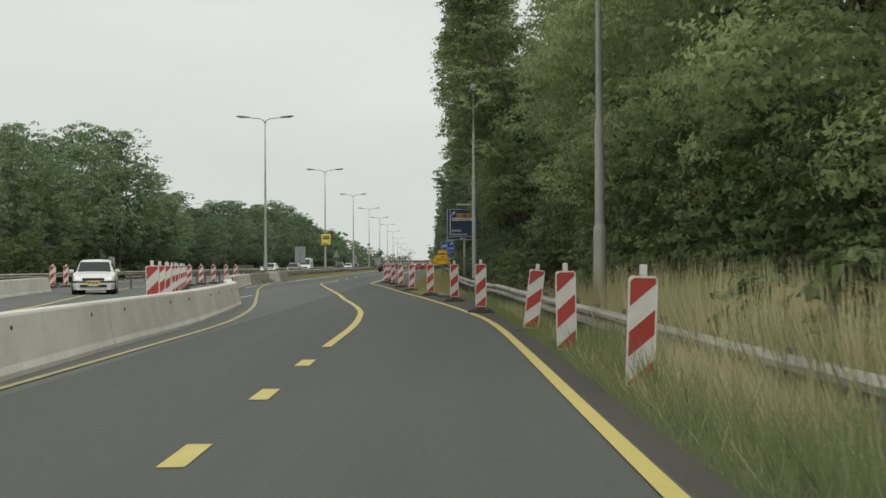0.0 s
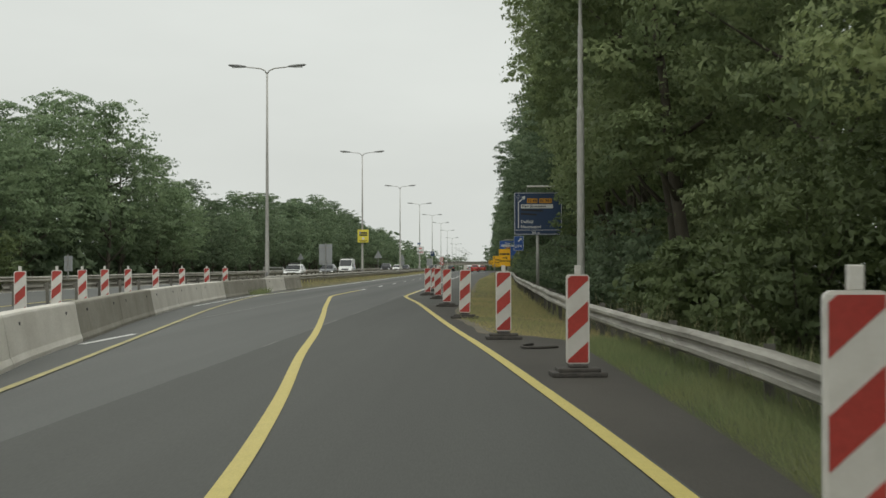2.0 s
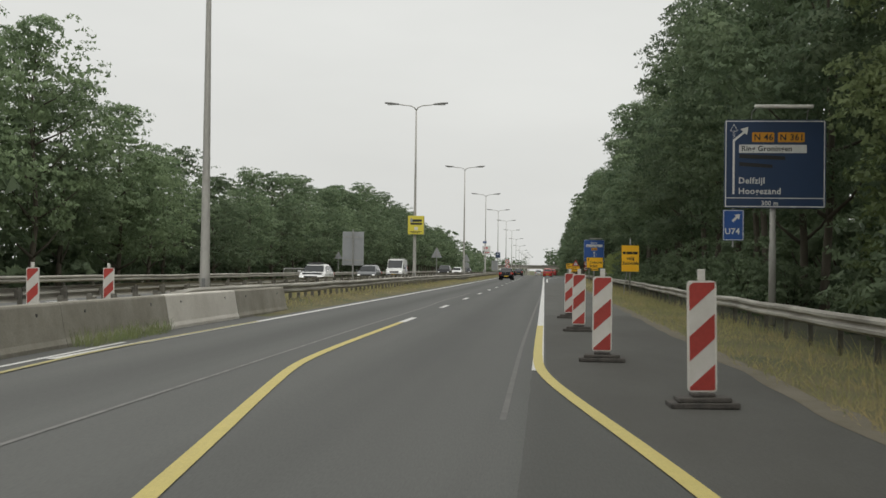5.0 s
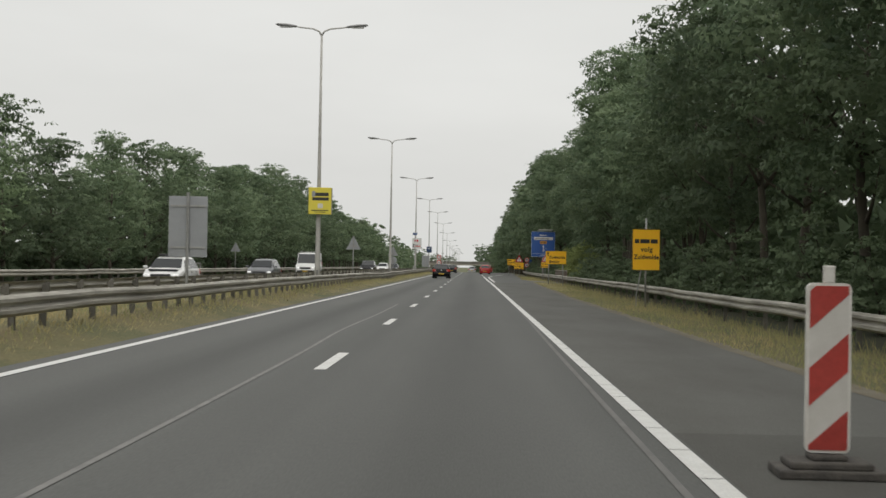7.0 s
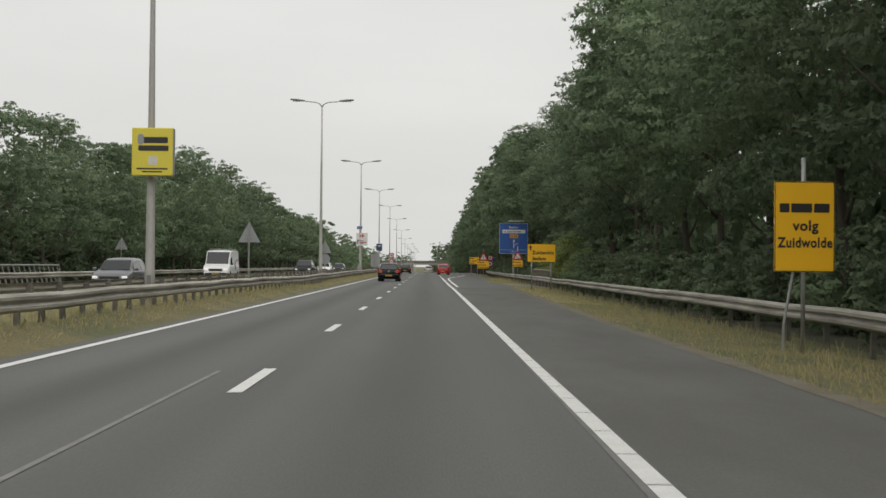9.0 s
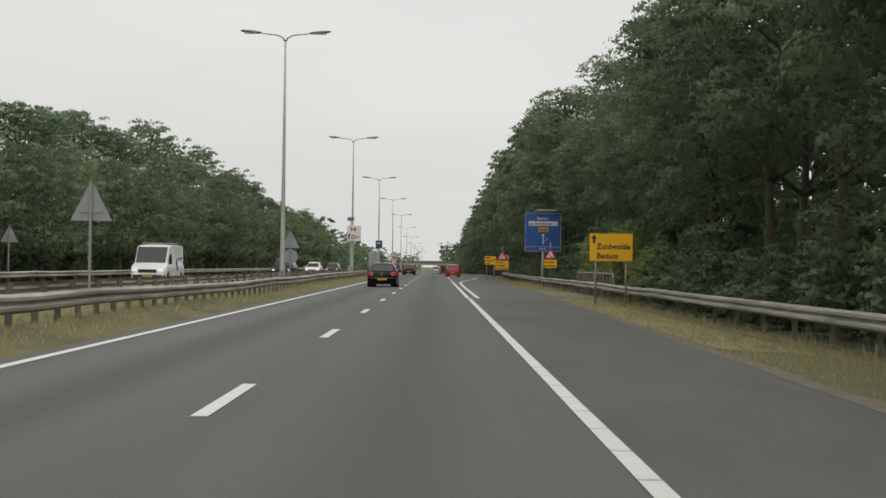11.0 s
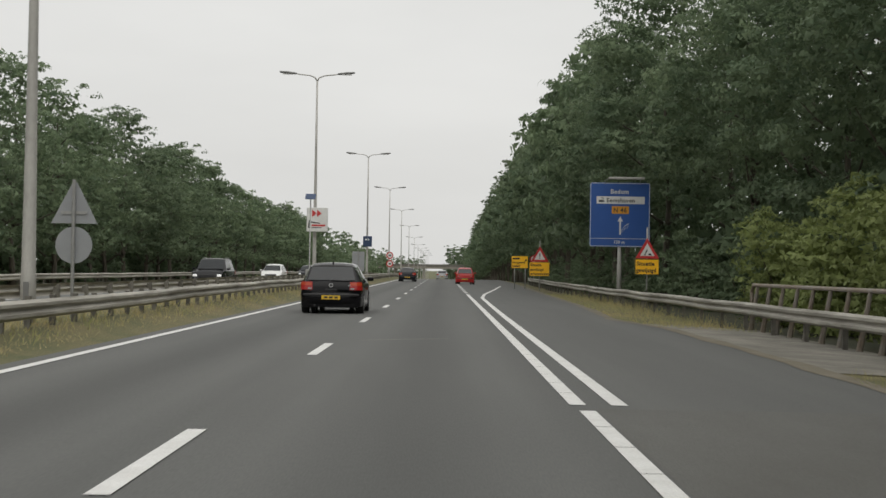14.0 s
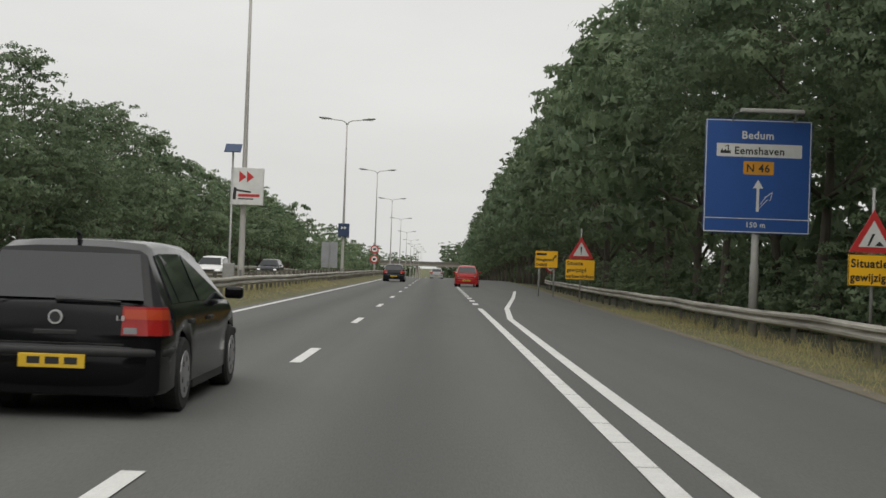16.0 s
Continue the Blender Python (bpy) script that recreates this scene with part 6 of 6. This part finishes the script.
    # bumpers
    def wrap(end, grow, z_lines):
        """A bumper moulding that wraps round the end of the car: rings of the plan at heights, each set in by a little."""
        bm = bmesh.new()
        rings = []
        for z, inset in z_lines:
            k = grow - inset
            if end > 0:
                right = [(hw * 0.955 + k, hl - 0.40), (hw * 0.945 + k, hl - 0.26), (hw * 0.90 + k, hl - 0.10 + k), (hw * 0.78 + k, hl + k), (hw * 0.55, hl + 0.035 + k), (hw * 0.3, hl + 0.055 + k), (0, hl + 0.06 + k)]
            else:
                right = [(hw * 0.985 + k, hl - 0.40), (hw * 0.99 + k, hl - 0.26), (hw * 0.965 + k, hl - 0.10 + k), (hw * 0.86 + k, hl - 0.005 + k), (hw * 0.62, hl + 0.035 + k), (hw * 0.3, hl + 0.055 + k), (0, hl + 0.06 + k)]
            plan = right + [(-x, y) for x, y in right[-2::-1]]
            rings.append([bm.verts.new((x, end * y, z)) for x, y in plan])
        for a, b in zip(rings, rings[1:]):
            for k in range(len(a)):
                bm.faces.new((a[k], a[(k + 1) % len(a)], b[(k + 1) % len(a)], b[k]))
        bm.faces.new(rings[0])
        bm.faces.new(rings[-1])
        return bm
    shell = paint if style != "van" else BLACK_PLASTIC
    for nm, end in (("rear_bumper", -1), ("front_bumper", 1)):
        o = part(nm, wrap(end, 0.0, ((0.25, 0.06), (0.29, 0.02), (0.36, 0.0), (0.52, 0.0), (0.57, 0.02), (0.59, 0.05))), shell, t, smooth=True)
        o.data.set_sharp_from_angle(angle=radians(40))
        part("bumper_strip", wrap(end, 0.012, ((0.495, 0.012), (0.505, 0.0), (0.55, 0.0), (0.565, 0.014))), BLACK_PLASTIC, o, smooth=True)
    part("grille", boxed(-hw * 0.5, hw * 0.5, hl - 0.02, hl + 0.022, belt * 0.60, belt * 0.76, 0.02), BLACK_PLASTIC, t)
    part("air_intake", boxed(-hw * 0.6, hw * 0.6, hl + 0.03, hl + 0.056, 0.31, 0.42, 0.01), BLACK_PLASTIC, t)
    for s in (-1, 1):
        hx0, hx1 = sorted((s * hw * 0.60, s * hw * 0.86))
        bmh = box(bmesh.new(), hx0, hx1, hl - 0.14, hl + 0.008, belt * 0.64, belt * 0.77, 0.03)
        part("headlight", bmh, HEADLAMP, t, "lit headlamp")
        if style == "van":
            tx0, tx1 = sorted((s * hw * 0.86, s * hw * 0.985))
            part("tail_light", boxed(tx0, tx1, -hl - 0.012, -hl + 0.1, 0.8, 1.4, 0.02), TAIL_RED, t)
        else:
            def lamp(z0, z1, f0, f1, grow, inner=0.60):
                """A slice of the tail lamp that wraps the corner, between heights given as shares of it."""
                bm = bmesh.new()
                ends = []
                for z, f in ((z0, f0), (z1, f1)):
                    pull = 0.026 * f
                    plan = [(hw * inner, -hl - 0.004 - grow + 0.03 * f), (hw * 0.84 - pull, -hl - 0.002 - grow + 0.03 * f), (hw * 0.945 - pull + grow, -hl + 0.03 + 0.02 * f), (hw * 0.985 - pull + grow, -hl + 0.13 - 0.01 * f), (hw * 0.99 - pull + grow, -hl + 0.27 - 0.12 * f), (hw * inner, -hl + 0.13)]
                    ends.append([bm.verts.new((s * x, y, z)) for x, y in plan])
                for k in range(6):
                    bm.faces.new((ends[0][k], ends[0][(k + 1) % 6], ends[1][(k + 1) % 6], ends[1][k]))
                bm.faces.new(ends[0])
                bm.faces.new(ends[1])
                return bm
            zt0, zt1 = belt * 0.755, belt * 1.01
            cut = zt0 + (zt1 - zt0) * 0.56
            tl = part("tail_light", lamp(zt0, zt1, 0.0, 1.0, 0.014), TAIL_RED, t, "red tail lamp")
            part("indicator_band", lamp(cut, zt1 - 0.02, 0.56, 0.92, 0.018, 0.62), TAIL_AMBER, tl)
            part("reverse_lamp", boxed(min(s * hw * 0.62, s * hw * 0.74), max(s * hw * 0.62, s * hw * 0.74), -hl - 0.022, -hl + 0.0, zt0 + 0.012, zt0 + 0.06), SIGN_BACK, tl)
    if plate:
        for yy, mat in ((-hl - 0.076, PLATE), (hl + 0.064, PLATE)):
            pz = 0.40 if yy < 0 else 0.44
            pl = part("number_plate", boxed(-0.26, 0.26, min(yy, yy + 0.012), max(yy, yy + 0.012), pz, pz + 0.11, 0.004), mat, t, "yellow number plate")
            d = -0.002 if yy < 0 else 0.014
            for q0, q1 in ((-0.19, -0.09), (-0.05, 0.06), (0.10, 0.20)):
                part("plate_bar", boxed(q0, q1, min(yy + d, yy + d + 0.002), max(yy + d, yy + d + 0.002), pz + 0.03, pz + 0.085), SIGN_BLACK, pl)
    if rear_detail:
        zt = belt * 1.0
        part("tailgate_recess", boxed(-0.17, 0.17, -hl - 0.008, -hl + 0.03, belt * 0.74, belt * 0.79, 0.01), BLACK_PLASTIC, t)
        part("emblem", tubed([(0, -hl - 0.016, belt * 0.90), (0, -hl + 0.01, belt * 0.90)], [0.056, 0.056], 20), CHROME, t, "round chrome emblem")
        part("emblem_disc", tubed([(0, -hl - 0.019, belt * 0.90), (0, -hl - 0.014, belt * 0.90)], [0.043, 0.043], 20), BLACK_PLASTIC, t)
        lettering("engine_badge", "1.8", 0.47, belt * 0.885, 0.055, CHROME, t, -hl - 0.012)
        part("wiper", tubed([(-0.02, -hl + 0.09, belt * 1.055), (0.05, -hl + 0.085, belt * 1.06), (0.48, -hl + 0.10, belt * 1.045)], [0.03, 0.018, 0.01], 8), BLACK_PLASTIC, t)
        part("tailgate_seam", boxed(-hw * 0.62, hw * 0.62, -hl - 0.004, -hl + 0.05, 0.585, 0.597), SIGN_BLACK, t)
        part("aerial", tubed([(0, -hl + 0.62, H + 0.0), (0, -hl + 0.60, H + 0.035), (0, -hl + 0.52, H + 0.06)], [0.025, 0.018, 0.008], 8), BLACK_PLASTIC, t)
        part("exhaust", tubed([(-0.45, -hl - 0.03, 0.24), (-0.45, -hl + 0.4, 0.24)], [0.025, 0.025], 10), BLACK_PLASTIC, t)
        part("underbody", boxed(-hw * 0.82, hw * 0.82, -hl + 0.15, hl - 0.25, 0.17, 0.26), BLACK_PLASTIC, t)
    if style == "van":
        for x in (-0.75, 0.75):
            part("roof_rail", tubed([(x, -hl + 0.3, H + 0.10), (x, 0.7, H + 0.10)], [0.02, 0.02], 6), GALV, t)
        for q in np.linspace(-hl + 0.3, 0.7, 7):
            part("roof_bar", tubed([(-0.75, q, H - 0.03), (-0.75, q, H + 0.09), (0.75, q, H + 0.09), (0.75, q, H - 0.03)], [0.018] * 4, 6), GALV, t)
        for s in (-1, 1):
            part("logo_shape", prism_x(s * (hw + 0.002), [(-0.9, 0.85), (-0.55, 0.80), (-0.25, 1.35), (-0.45, 1.55), (-0.6, 1.15)]), SIGN_BLUE, t, "blue bird-like emblem")
            part("text_bar", prism_x(s * (hw * 0.975), [(-2.3, 1.46), (-1.2, 1.46), (-1.2, 1.60), (-2.3, 1.60)]), SIGN_BACK, t)
    if style == "suv" or style == "bar":
        for s in (-1, 1):
            part("roof_rail", tubed([(s * hw * 0.68, -hl + 0.7, H + 0.02), (s * hw * 0.68, 0.0, H + 0.03)], [0.02, 0.02], 6), GALV, t)
    return t


def prism_x(x, poly):
    """A thin plate in the plane x, from points (y, z)."""
    bm = bmesh.new()
    a = [bm.verts.new((x - 0.012, y, z)) for y, z in poly]
    b = [bm.verts.new((x + 0.012, y, z)) for y, z in poly]
    bm.faces.new(a)
    bm.faces.new(b[::-1])
    for i in range(len(poly)):
        j = (i + 1) % len(poly)
        bm.faces.new((a[j], a[i], b[i], b[j]))
    return bm


make_car("car", pose(-9.42, 224.9, 0, 0, 0, 0), PAINT["black"], "black hatchback with red tail lamps and dark windows", H=1.42, rear_detail=True)
make_car("car", pose(-4.3, 305, 0, 0, 0, -2), PAINT["red"], "bright red hatchback ahead on the road", L=3.8, W=1.66, H=1.47)
make_car("car", pose(-9.9, 322, 0), PAINT["dark"], "dark blue hatchback driving ahead on the asphalt", L=4.2, W=1.75, H=1.42)
make_car("car", pose(-3.0, 372, gz(372), 0, 0, -4), PAINT["red"], "dark red car far ahead near the exit", L=4.0, W=1.7, H=1.45)
make_car("car", pose(-6.4, 392, gz(392)), PAINT["silver"], "silver car far ahead on the road", L=4.2, W=1.72, H=1.45)
make_car("car", pose(-15.65, 58.4, 0, 0, 0, 192), PAINT["white"], "white saloon car coming the other way beside the barrier", L=4.4, W=1.78, H=1.47)
white = make_car("car", pose(-19.7, 152, 0, 0, 0, 180), PAINT["white"], "white car with a dark bonnet and a roof bar", L=4.2, W=1.75, H=1.46)
part("roof_bar", boxed(-0.5, 0.5, 0.05, 0.32, 1.45, 1.56, 0.03), BLACK_PLASTIC, white, "dark light bar on the roof")
part("bonnet_wrap", boxed(-0.62, 0.62, 1.3, 1.75, 0.83, 0.895, 0.02), PAINT["dark"], white, "dark bonnet panel")
make_car("car", pose(-19.7, 178, 0, 0, 0, 180), PAINT["grey"], "dark grey car coming the other way", L=4.1, W=1.7, H=1.48)
make_car("van", pose(-22.4, 223.0, 0, 0, 0, 180), PAINT["white"], "white delivery van with a roof rack and blue emblem", L=5.4, W=2.05, H=2.28, style="van")
make_car("car", pose(-19.8, 264, 0, 0, 0, 180), PAINT["black"], "black off-road car with lit headlamps", L=4.6, W=1.9, H=1.72, style="suv")
make_car("car", pose(-19.7, 291, 0, 0, 0, 180), PAINT["white"], "white hatchback with lit headlamps coming the other way", L=4.0, W=1.7, H=1.5)
make_car("car", pose(-19.7, 318, 0, 0, 0, 180), PAINT["dark"], "dark car with lit headlamps coming the other way", L=4.3, W=1.75, H=1.48)
